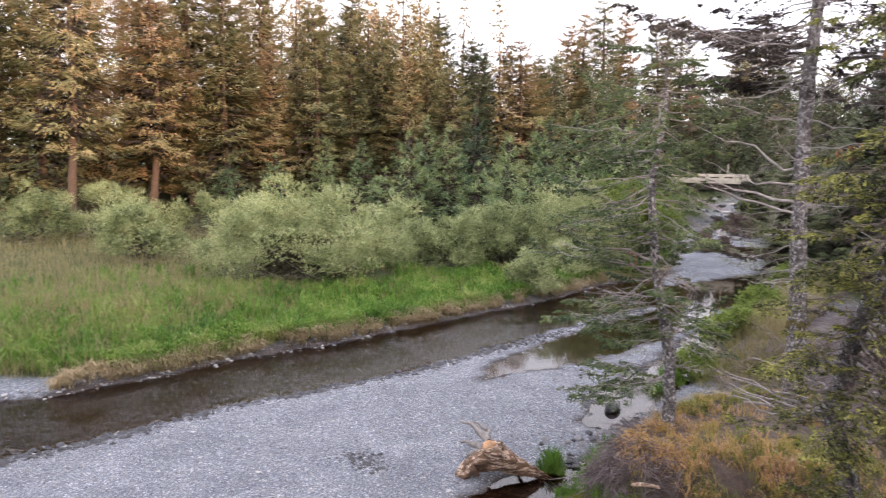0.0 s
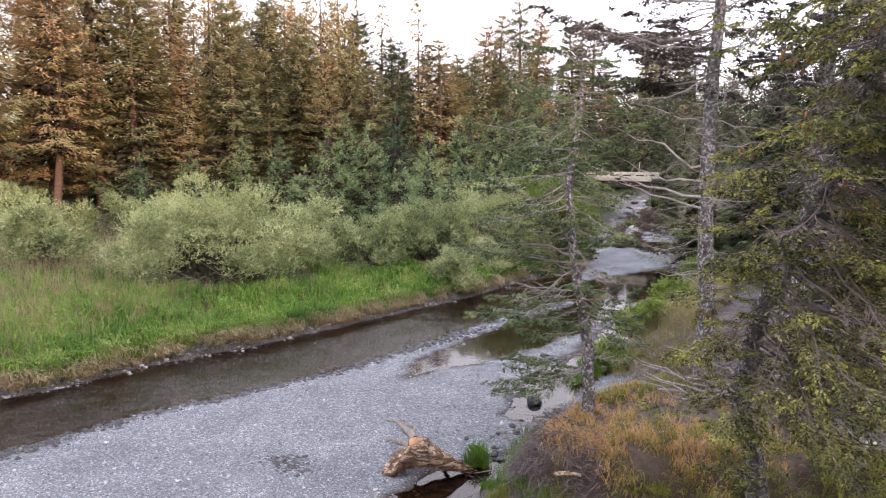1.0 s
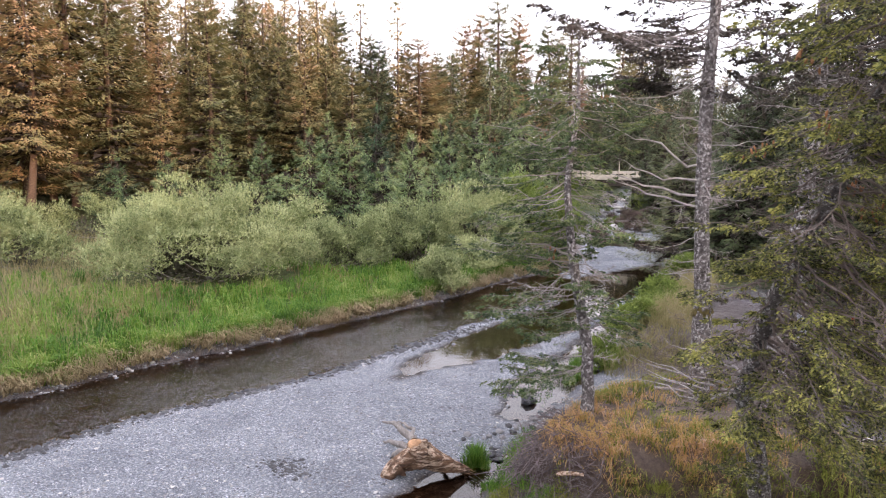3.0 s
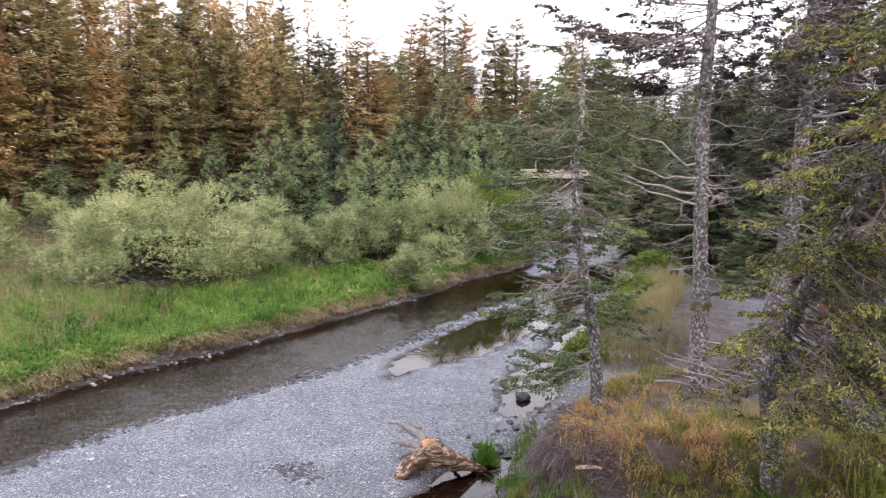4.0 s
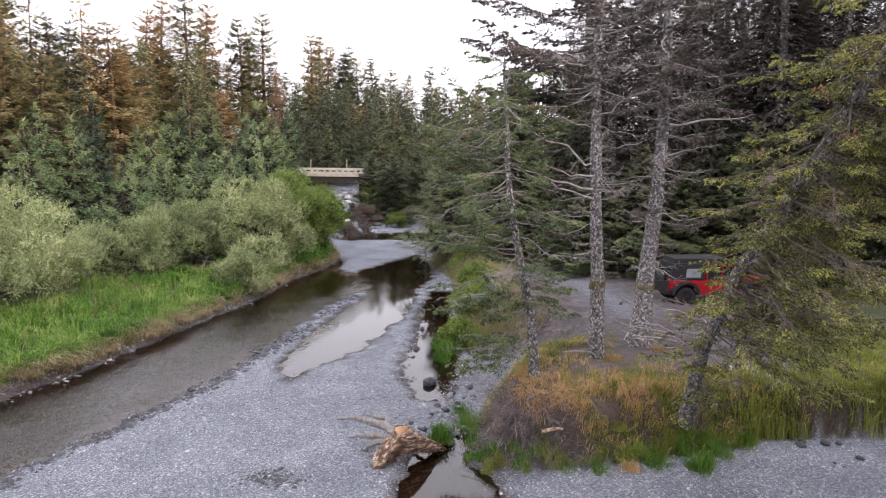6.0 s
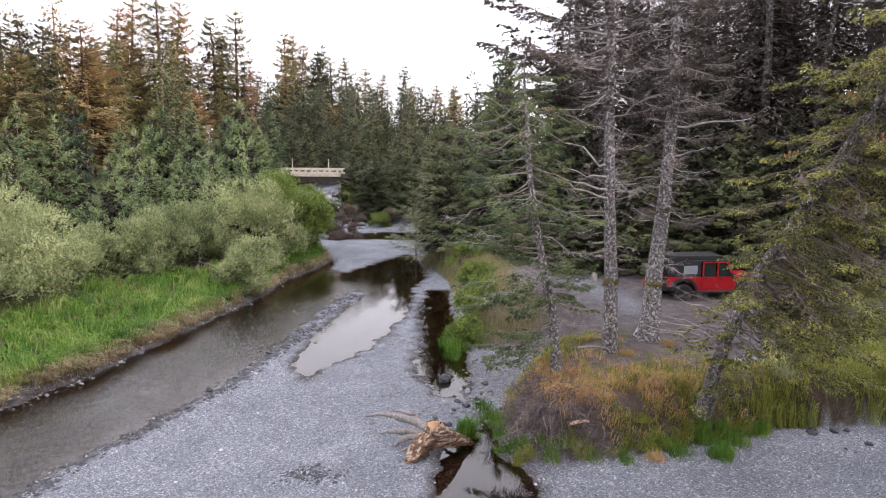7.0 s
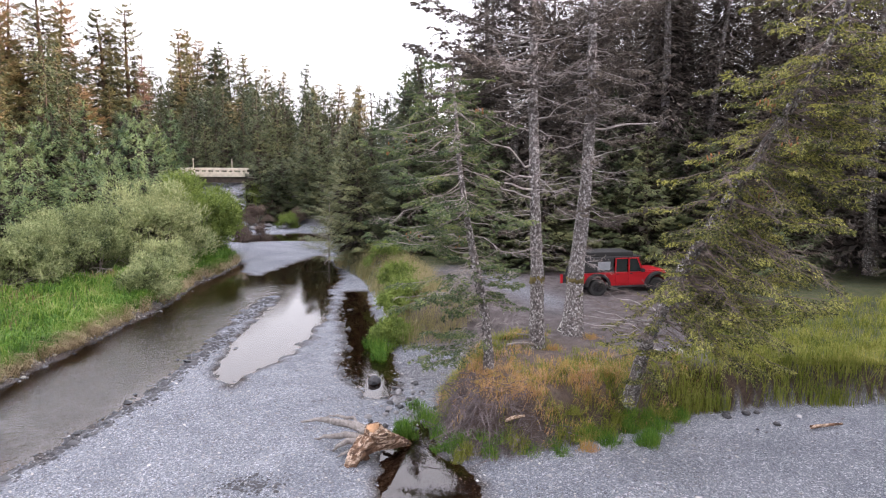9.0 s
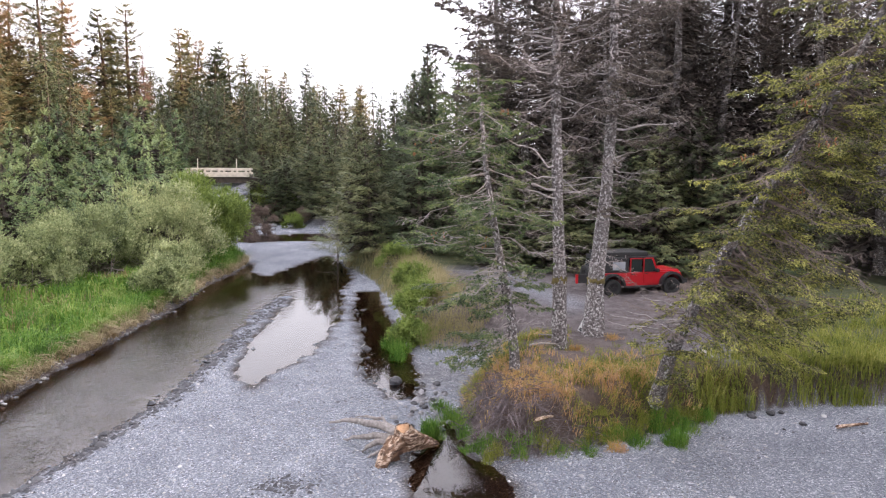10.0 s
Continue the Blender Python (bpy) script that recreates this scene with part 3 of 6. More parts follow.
def bush_parts(seed, w, d, h, n, leaf=0.13, lobes=40, stems=9):
    """Stems and leaves of a many-stemmed rounded bush at the origin: many leafy heads on a lumpy dome, hollow below."""
    rng = np.random.default_rng(seed)
    paths, radii, leaves, hearts = [], [], [], []
    lobes = int(lobes * 0.85)
    a, rr = rng.random(lobes) * 6.283, np.sqrt(rng.random(lobes)) * 0.92
    dome = np.sqrt(np.maximum(0.03, 1 - rr ** 2)) * (0.86 + 0.14 * np.sin(a * 3 + seed) * rr + 0.10 * np.sin(a * 7 + 2 * seed)) + 0.07 * rng.normal(size=lobes)
    depth = rng.random(lobes) ** 2.2
    size = h * (0.085 + 0.10 * rng.random(lobes) ** 1.4)
    foot = 0.12 * h if h > 3 else (0.07 * h if h > 2 else 0)
    C = np.stack([np.cos(a) * rr * w / 2, np.sin(a) * rr * d / 2, np.maximum((dome - 0.5 * depth) * h - size * 0.6, size * 0.8 + foot * rng.uniform(0.5, 1.2, lobes))], 1)
    per = np.maximum(40, (2.6 * n * size ** 2 / (size ** 2).sum()).astype(int))
    for c, s, m in zip(C, size, per):
        k = max(6, m // 9)
        v = unit(rng.normal(size=(k, 3)) + [0, 0, 0.5])
        rad = s * (0.55 + 0.45 * rng.random(k) ** 0.5)
        foot_of = c + v * rad[:, None] * np.array([1.2, 1.2, 0.9])
        sprig = unit(v * 0.6 + rng.normal(size=(k, 3)) * 0.25 + [0, 0, 0.55])
        tall = leaf * rng.uniform(1.6, 4.2, k)
        i = np.repeat(np.arange(k), 9)
        q = rng.random(len(i))
        base = foot_of[i] + sprig[i] * (tall[i] * q)[:, None]
        base[:, 2] = np.maximum(base[:, 2], 0.1)
        ln = leaf * rng.uniform(0.6, 1.35, len(i)) * (1.1 - 0.35 * q)
        side = rng.normal(size=(len(i), 3))
        leaves.append(leafs(rng, base, sprig[i] * 0.55 + side * 0.5, ln, ln * 0.5, up=v[i] + [0, 0, 0.4] + rng.normal(size=(len(i), 3)) * 0.35, jitter=0.15))
    if h > 3 and n > 8000:
        stems = 26
    low = np.argsort(C[:, 2] + rng.random(lobes) * 0.5 * h)
    for k in range(stems):
        c = C[low[k % lobes]]
        b = np.array([rng.normal() * w * 0.13, rng.normal() * d * 0.13, -0.1])
        mid = b * 0.5 + c * 0.5 + rng.normal(size=3) * 0.15 - [0, 0, 0.06 * h]
        P = along([b, b * 0.75 + mid * 0.25 + [0, 0, 0.12], mid, c + rng.normal(size=3) * 0.1], np.linspace(0, 1, 7))
        P[1:] += rng.normal(size=(6, 3)) * 0.03
        paths.append(P)
        radii.append(np.linspace(1, 0.2, 7) * 0.042 * (0.6 + h * 0.14) * rng.uniform(0.5, 1.1))
    k = lobes * 12                              # dark slivers standing for the shade inside the dome
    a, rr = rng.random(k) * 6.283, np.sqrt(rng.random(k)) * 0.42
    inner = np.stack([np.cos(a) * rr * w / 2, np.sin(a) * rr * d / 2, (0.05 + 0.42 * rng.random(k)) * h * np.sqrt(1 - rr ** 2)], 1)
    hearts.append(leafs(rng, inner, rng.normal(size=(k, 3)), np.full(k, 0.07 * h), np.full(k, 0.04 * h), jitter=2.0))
    return paths, radii, np.concatenate(hearts), np.concatenate(leaves)


def bush(x, y, w, d, h, n, mat, label, name="willow_bush", seed=1, leaf=0.13, lobes=40, group="bushes on the bank", turn=0.0):
    t = thing(name, pose(x, y, height(x, y) - 0.05, 0, 0, turn), label, "bush", group)
    p, r, heart, lv = bush_parts(seed, w, d, h, n, leaf, lobes)
    for a, b in zip(p, r):
        part("stem", tube_mesh("stem", [a], [b], TWIG, 4), t)
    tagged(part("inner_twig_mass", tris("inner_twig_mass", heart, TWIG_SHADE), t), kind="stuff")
    part("leaves", tris("leaves", lv, mat), t)
    return t


def blades(rng, x, y, z, h, w, lean=0.35):
    """Bent grass blades, two joints each, rooted at x, y, z."""
    n = len(x)
    a = rng.random(n) * 6.283
    side = np.stack([np.cos(a), np.sin(a), np.zeros(n)], 1) * (w * 0.5)[:, None]
    b = rng.random(n) * 6.283
    bend = np.stack([np.cos(b), np.sin(b), np.zeros(n)], 1) * (lean * h * rng.random(n))[:, None]
    up = np.array([0, 0, 1.0])
    root = np.stack([x, y, z - 0.03], 1)
    mid = root + bend * 0.4 + up * (h * 0.62)[:, None]
    tip = root + bend * 1.2 + up * (h * rng.uniform(0.75, 1.0, n))[:, None]
    return np.concatenate([np.stack([root - side, root + side, mid], 1), np.stack([mid - side * 0.55, mid + side * 0.55, tip], 1), np.stack([root, mid + side * 0.55, mid - side * 0.55], 1)])


def tussocks(rng, x, y, each, spread, h, w, droop, toward=None):
    """Clumps of arching blades: every clump leans its own way."""
    n = len(x)
    a = rng.random(n) * 6.283
    lean = np.stack([np.cos(a), np.sin(a)], 1) if toward is None else unit(np.asarray(toward)[None] + rng.normal(size=(n, 2)) * 0.5)
    tall = rng.uniform(0.6, 1.15, n) * h
    i = np.repeat(np.arange(n), each)
    m = len(i)
    px, py = x[i] + rng.normal(size=m) * spread, y[i] + rng.normal(size=m) * spread
    z = land(px, py)[0]
    hh = tall[i] * rng.uniform(0.55, 1.1, m)
    dirs = unit(np.c_[lean[i] + rng.normal(size=(m, 2)) * 0.7, np.zeros(m)])
    out = dirs * (hh * droop * rng.uniform(0.3, 1.1, m))[:, None]
    side = np.stack([-dirs[:, 1], dirs[:, 0], np.zeros(m)], 1) * (w * rng.uniform(0.6, 1.3, m) * 0.5)[:, None]
    up = np.array([0, 0, 1.0])
    root = np.stack([px, py, z - 0.03], 1)
    mid = root + out * 0.45 + up * (hh * 0.72)[:, None]
    tip = root + out * 1.25 + up * (hh * (0.92 - 0.45 * droop * rng.random(m)))[:, None]
    return np.concatenate([np.stack([root - side, root + side, mid + side * 0.7], 1), np.stack([root - side, mid + side * 0.7, mid - side * 0.7], 1), np.stack([mid - side * 0.7, mid + side * 0.7, tip], 1)])

# ---- near spruces on the point ----


def brush(rng, base, d, ln, k, tuft, out):
    """Needled shoots set along twigs: k slivers on each."""
    n = len(base)
    if not n:
        return
    i = np.repeat(np.arange(n), k)
    m = len(i)
    q = rng.random(m) ** 0.7
    b = base[i] + d[i] * (ln[i] * (0.02 + 0.95 * q))[:, None]
    v = unit(d[i] * 0.9 + rng.normal(size=(m, 3)) * 0.34 + [0, 0, -0.06])
    s = (tuft * rng.uniform(0.8, 1.7, m))[:, None]
    u = unit(np.cross(v, rng.normal(size=(m, 3)) + [0, 0, 0.8])) * (s * rng.uniform(0.13, 0.20, m)[:, None])
    mid = b + v * s * 0.42
    out["leaf"].append(np.stack([b, mid + u, b + v * s, mid - u], 1))


def near_branch(rng, start, d, L, sag, live, out, tuft=0.06, dens=1.0, lift=0.1, hang=0.2):
    """One limb with a flat spray of side shoots; live is the chance that it carries needles. out: lists for limb, twig and needle geometry."""
    t = np.linspace(0, 1, 8)[:, None]
    perp = unit(np.cross(d, [0, 0, 1.0]))
    p = start + d * L * t + np.array([0, 0, -sag * L]) * np.sin(t * 2.2) + np.array([0, 0, lift * L]) * t ** 2 + perp * (rng.normal() * 0.10 * L) * np.sin(t * 3.0)
    p[1:] += np.cumsum(rng.normal(size=(7, 3)), 0) * 0.030 * L
    out["limb"].append(p)
    out["rad"].append(np.linspace(1, 0.12, 8) ** 1.1 * (0.005 + 0.006 * L))
    green = rng.random() < live
    n = max(4, int(L * 6.5 * dens * (1.0 if green else 1.0)))
    q = 0.16 + 0.84 * (np.arange(n) + rng.random(n)) / n
    base = along(p, q)
    dl = unit(p[-1] - p[2])
    side = np.where(np.arange(n) % 2, 1.0, -1.0)
    tip = np.clip(q * 1.3 - 0.5, 0, 1)
    dirs = unit(dl[None] * rng.uniform(0.45, 0.9, n)[:, None] + perp[None] * (side * rng.uniform(0.45, 1.0, n) * (1 - 0.6 * tip))[:, None] + np.array([0, 0, 1.0]) * (rng.normal(size=n) * (0.13 if green else 0.35) - hang)[:, None])
    ln = (0.16 + 0.20 * L ** 0.8) * rng.uniform(0.6, 1.2, n) * (1.2 - 0.8 * q)
    alive = (rng.random(n) < np.clip(q * 4.0 - 0.5, 0, 0.95)) if green else rng.random(n) < 0.12 * live
    out["twig"].append(leafs(rng, base, dirs, ln, np.where(alive, 0.012, 0.019)))
    brush(rng, base[alive], dirs[alive], ln[alive], 11, tuft, out)
    across = unit(np.cross(dirs, [0, 0, 1.0]))
    for k in range(6):
        qq = rng.uniform(0.12, 0.95, n)
        b2 = base + dirs * (ln * qq)[:, None]
        d2 = unit(dirs * 0.75 + across * ((1.0 if k % 2 else -1.0) * rng.uniform(0.35, 0.9, n))[:, None] + rng.normal(size=(n, 3)) * (0.16 if green else 0.4) - [0, 0, hang * 0.7])
        l2 = ln * rng.uniform(0.3, 0.6, n) * (1.15 - 0.6 * qq)
        out["twig"].append(leafs(rng, b2, d2, l2, np.where(alive, 0.008, 0.013)))
        brush(rng, b2[alive], d2[alive], l2[alive], 6, tuft, out)


CONE_MAT = plain_mat("spruce_cone_scales", (0.34, 0.155, 0.070), 0.8, 0, 0.35, 60.0)
CONE = tube_mesh("cone", [[(0, 0, 0), (0, 0, -0.02), (0, 0, -0.05), (0, 0, -0.08), (0, 0, -0.095)]], [[0.004, 0.013, 0.017, 0.012, 0.002]], CONE_MAT, 7)


def near_spruce(seed, path, radii, zones, label, needles, bark=BARK_GREY, twig_mat=TWIG_DARK, limb_mat=BARK_GREY, extra=(), tuft=0.06, dens=1.0, collar=None, cones=0):
    """zones: (from, to, count, shortest, longest, rise, sag, live, azimuth or None, spread)."""
    rng = np.random.default_rng(seed)
    org = np.array(path[0], float)
    P = np.asarray(path, float) - org
    # finer trunk with a little crookedness
    q = np.linspace(0, 1, 22)
    T = along(P, q)
    for k in range(2):
        T[2:-1, k] += 0.02 * np.cumsum(rng.normal(size=19)) * 0.6
    rr = np.interp(q, np.linspace(0, 1, len(radii)), radii) * (1 + 0.05 * rng.normal(size=22))
    t = thing("spruce_tree", pose(*org), label, "tree", "spruces on the point")
    part("trunk", tube_mesh("trunk", [T], [rr], bark, 12), t)
    out = {"limb": [], "rad": [], "twig": [], "leaf": []}
    for lo, hi, count, l0, l1, rise, sag, live, azim, spr in zones:
        for k in range(count):
            h = lo + (hi - lo) * (k + rng.random()) / count
            a = rng.random() * 360 if azim is None else azim + rng.normal() * spr
            a = radians(a)
            d = unit(np.array([math.cos(a), math.sin(a), rise + rng.normal() * 0.22]))
            near_branch(rng, along(T, h), d, rng.uniform(l0, l1), sag, live, out, tuft=tuft, dens=dens)
    bleached = set()
    for h, a, rise, L, sag, live in extra:
        d = unit(np.array([math.cos(radians(a)), math.sin(radians(a)), rise]))
        near_branch(rng, along(T, h), d, L, sag, live, out, tuft=tuft, dens=dens * (0.8 if live < 0.1 else 1.2))
        if live < 0.1:
            out["rad"][-1] = out["rad"][-1] * 1.7
            bleached.add(len(out["limb"]) - 1)
    for k, (a, b) in enumerate(zip(out["limb"], out["rad"])):
        part("limb", tube_mesh("limb", [a], [b], LIMB_PALE if k in bleached else limb_mat, 5), t)
    tagged(part("twig_mass", tris("twig_mass", np.concatenate(out["twig"]), twig_mat), t), kind="stuff")
    if out["leaf"]:
        V = np.concatenate(out["leaf"])
        tagged(part("needle_mass", mesh_from("needle_mass", V.reshape(-1, 3), np.arange(len(V) * 4), 4, needles), t), kind="stuff")
    spots = [p[-3] for p in out["limb"] if p[-3][2] > 0.35 * T[-1][2]]
    for k in range(cones):                      # clusters of hanging cones near the ends of the boughs
        at = spots[int(rng.random() * len(spots))]
        for _ in range(9):
            c = part("cone", CONE, t, "orange-brown hanging cone")
            c.matrix_basis = pose(*(at + rng.normal(size=3) * [0.10, 0.10, 0.07]), rng.normal() * 14, rng.normal() * 14, rng.random() * 360)
    if collar:
        h, r, tall = collar
        c = along(T, h)
        v, f = tubes([[c - [0, 0, tall], c - [0, 0, tall * 0.4], c, c + [0, 0, tall * 0.5]]], [[r * 1.0, r * 1.10, r * 1.12, r * 1.0]], 18)
        v += rng.normal(size=v.shape) * 0.028
        part("moss_patch", mesh_from("moss_patch", v, f, 4, MOSS, True), t, "brown green moss round the trunk")
    return t


near_spruce(11, [(8.15, 15.72, 1.25), (8.1, 15.8, 3.8), (8.0, 15.95, 6.4), (8.1, 16.2, 9.0), (8.4, 16.5, 11.8), (8.4, 16.6, 15.5)], [0.26, 0.20, 0.172, 0.145, 0.11, 0.03],
            [(0.22, 0.48, 26, 0.4, 1.7, 0.05, 0.08, 0.08, None, 0), (0.40, 0.76, 38, 0.6, 2.4, 0.04, 0.12, 0.2, None, 0), (0.60, 0.99, 74, 0.9, 3.0, 0.06, 0.12, 0.7, None, 0)],
            "tall grey lichen-barked spruce with bare lower limbs and mossy trunk", SPRUCE_SHADE, twig_mat=TWIG, limb_mat=LIMB_PALE, collar=(0.19, 0.208, 0.16), dens=1.5, tuft=0.07,
            extra=[(0.40, 172, 0.10, 3.0, 0.0, 0.0), (0.38, 185, 0.16, 2.4, 0.0, 0.0), (0.46, 160, 0.2, 2.6, 0.0, 0.0), (0.43, 175, 0.18, 2.2, 0.02, 0.0), (0.42, 30, -0.5, 1.4, -0.1, 0.0), (0.70, 185, 0.05, 4.0, 0.06, 0.8), (0.74, 150, 0.15, 3.6, 0.05, 0.85), (0.66, 200, 0.1, 3.4, 0.06, 0.6), (0.64, 115, 0.0, 3.2, 0.05, 0.5), (0.68, 135, 0.05, 3.9, 0.05, 0.8), (0.72, 110, 0.1, 4.1, 0.05, 0.9), (0.77, 125, 0.2, 3.8, 0.05, 0.9), (0.80, 160, 0.25, 3.4, 0.05, 0.9), (0.83, 110, 0.25, 3.2, 0.05, 0.9), (0.70, 160, 0.0, 3.6, 0.05, 0.8)])
near_spruce(12, [(10.0, 15.7, 1.2), (10.37, 15.86, 3.76), (10.62, 15.78, 6.5), (10.72, 15.74, 9.6), (10.8, 15.9, 12.5), (11.0, 16.0, 17.0)], [0.38, 0.25, 0.20, 0.165, 0.12, 0.03],
            [(0.20, 0.45, 26, 0.4, 1.7, 0.08, 0.06, 0.08, None, 0), (0.38, 0.70, 38, 0.6, 2.4, 0.02, 0.12, 0.2, None, 0), (0.54, 0.99, 78, 0.9, 3.0, 0.06, 0.12, 0.65, None, 0)],
            "tall grey spruce with flared base and long bare branches", SPRUCE_SHADE, twig_mat=TWIG, limb_mat=LIMB_PALE, collar=(0.17, 0.268, 0.15), dens=1.5, tuft=0.07,
            extra=[(0.52, -10, 0.02, 3.4, 0.02, 0.02), (0.46, -20, 0.12, 2.0, 0.0, 0.0), (0.57, 0, 0.05, 3.0, 0.0, 0.1), (0.34, -60, -0.1, 1.9, 0.1, 0.9), (0.33, -20, -0.15, 2.1, 0.1, 0.9), (0.35, 60, -0.1, 2.0, 0.1, 0.9)])
near_spruce(13, [(5.03, 15.0, 1.1), (5.08, 15.2, 3.0), (4.7, 15.4, 5.0), (4.6, 15.7, 6.6), (5.05, 16.4, 8.5), (5.1, 16.6, 10.2)], [0.165, 0.135, 0.105, 0.08, 0.05, 0.012],
            [(0.16, 0.40, 14, 0.4, 1.4, 0.0, 0.1, 0.4, None, 0), (0.24, 0.98, 74, 0.5, 2.1, -0.10, 0.1, 0.75, None, 0), (0.24, 0.85, 40, 1.2, 2.8, -0.14, 0.1, 0.9, 150, 50)],
            "slim crooked young spruce with sparse needles and dead twigs", SPRUCE_NEAR, twig_mat=TWIG, limb_mat=TWIG, tuft=0.052, dens=1.7, cones=6,
            extra=[(0.18, 160, -0.2, 2.2, 0.05, 1.0), (0.15, 170, -0.3, 2.1, 0.05, 1.0), (0.16, 140, -0.15, 2.0, 0.05, 1.0), (0.19, 195, -0.2, 1.9, 0.05, 1.0), (0.165, 165, -0.25, 2.3, 0.05, 1.0), (0.155, 150, -0.2, 1.8, 0.05, 1.0), (0.17, 185, -0.3, 1.8, 0.05, 1.0), (0.41, 185, 0.02, 2.3, 0.0, 0.05), (0.33, 190, 0.05, 1.7, 0.0, 0.4), (0.17, 20, 0.25, 0.6, 0.0, 0.0)])
near_spruce(14, [(7.6, 12.2, 0.5), (6.95, 11.5, 2.1), (6.2, 10.7, 3.4), (6.05, 9.95, 4.95), (6.2, 8.65, 7.3), (6.0, 7.6, 8.9), (6.0, 6.6, 11.2), (6.1, 6.2, 13.5)], [0.22, 0.17, 0.145, 0.13, 0.11, 0.09, 0.06, 0.02],
            [(0.36, 0.95, 40, 0.3, 1.0, -0.15, 0.1, 0.8, 240, 55), (0.36, 0.95, 36, 0.3, 1.1, -0.15, 0.1, 0.65, None, 0), (0.10, 0.35, 14, 0.5, 1.5, -0.1, 0.1, 0.3, None, 0), (0.26, 0.5, 24, 0.6, 1.7, -0.25, 0.14, 0.55, None, 0), (0.45, 0.97, 48, 0.8, 2.3, -0.3, 0.14, 0.55, None, 0), (0.40, 0.78, 18, 1.0, 2.3, -0.3, 0.14, 0.7, 235, 45), (0.10, 0.34, 9, 0.6, 1.3, -0.25, 0.1, 0.8, 235, 45), (0.45, 0.9, 18, 1.2, 2.7, -0.22, 0.14, 0.75, 320, 40), (0.32, 0.66, 30, 1.2, 2.9, -0.35, 0.12, 0.8, 310, 45), (0.5, 0.85, 12, 1.2, 2.6, -0.3, 0.12, 0.7, 200, 30), (0.34, 0.72, 30, 1.8, 3.4, -0.34, 0.06, 0.8, 316, 24), (0.30, 0.52, 20, 2.2, 3.7, -0.22, 0.08, 0.85, 322, 18), (0.60, 0.98, 46, 0.9, 2.4, -0.2, 0.1, 0.9, None, 0)],
            "leaning old spruce with drooping mossy yellow-green boughs", SPRUCE_MOSSY, bark=BARK_GREY, twig_mat=TWIG_DARK, limb_mat=TWIG_DARK, tuft=0.047, dens=1.75, cones=7,
            extra=[(0.29, 150, 0.12, 1.9, 0.0, 0.0), (0.30, 140, 0.05, 2.2, 0.0, 0.05), (0.32, 130, 0.1, 2.0, 0.0, 0.3), (0.26, 140, 0.1, 2.0, 0.0, 0.05), (0.33, 110, 0.15, 1.8, 0.0, 0.3), (0.27, 155, 0.0, 1.8, 0.0, 0.0), (0.31, 145, 0.22, 1.7, 0.0, 0.0), (0.28, 170, -0.05, 1.6, 0.0, 0.0), (0.36, 0, -0.1, 3.2, 0.05, 0.3), (0.40, 20, -0.25, 3.4, 0.05, 0.6), (0.33, -10, -0.25, 3.0, 0.05, 0.6), (0.45, -30, -0.25, 3.2, 0.08, 0.9)])

# ---- forests ----
rng = np.random.default_rng(5)
KINDS = []
for k, (H, R, mat, bark, kw, label) in enumerate([
        (25, 4.4, SPRUCE_BROWN, BARK_LIT, dict(shape=0.72, first=0.08, rows=27, per=9, twigs=150, tuft=0.28, width=0.40, droop=0.42, spread=0.24), "tall dense spruce hung with brown cones"),
        (24, 4.0, SPRUCE_BROWN, BARK_LIT, dict(shape=0.72, first=0.24, rows=22, per=9, twigs=150, tuft=0.29, width=0.40, droop=0.42, gaps=0.16, spread=0.24), "tall cone-laden spruce with a bare lower trunk in a sunlit tone"),
        (24, 3.9, SPRUCE_DARK, BARK_FAR, dict(shape=0.74, first=0.05, rows=27, per=9, twigs=130, tuft=0.31, width=0.40, droop=0.40, spread=0.24), "tall dark green spruce of the forest edge"),
        (22, 3.0, SPRUCE_DARK, BARK_FAR, dict(shape=0.74, first=0.12, rows=26, per=9, twigs=90, tuft=0.28, width=0.40, gaps=0.2, core=250), "slender dark spruce with an open crown"),
        (9, 3.0, SPRUCE_YOUNG, BARK_FAR, dict(first=0.02, rows=14, per=9, twigs=150, tuft=0.20, shape=0.9, width=0.36, droop=0.12, spread=0.24), "young green spruce behind the willow bushes"),
        (7, 2.8, SPRUCE_YOUNG, BARK_FAR, dict(first=0.02, rows=11, per=9, twigs=150, tuft=0.19, shape=0.85, width=0.36, droop=0.08, spread=0.24), "small bushy young spruce behind the willows"),
        (13, 3.2, SPRUCE_DARK, BARK_FAR, dict(first=0.03, rows=20, per=9, twigs=160, tuft=0.22, droop=0.35, width=0.36, spread=0.24), "dense dark green spruce by the stream"),
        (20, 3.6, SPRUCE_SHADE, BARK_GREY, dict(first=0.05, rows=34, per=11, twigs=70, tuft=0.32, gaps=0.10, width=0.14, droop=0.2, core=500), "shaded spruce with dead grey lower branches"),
        (18, 2.2, SPRUCE_RUST, BARK_FAR, dict(first=0.30, rows=20, per=7, twigs=60, tuft=0.28, gaps=0.25, core=150), "dying spruce with rusty needles")]):
    KINDS.append((H, spruce_tree(Matrix.Translation((0, 0, -500 - 40 * k)), 100 + k, H, R, mat, bark, label, "forest spruces", **kw)))
PLACED = []


def plant(k, x, y, H, wide=1.0):
    H0, proto = KINDS[k]
    H = max(3.0, H - (height(x, y) - 1.2))
    s = H / H0
    w = s ** 0.6 * wide * 1.22 * rng.uniform(0.9, 1.15)
    m = pose(x, y, height(x, y) - 0.1, rng.normal() * 1.2, rng.normal() * 1.2, rng.random() * 360) @ Matrix.Diagonal((w, w, s, 1))
    PLACED.append((x, y))
    return copy_thing(proto, m)


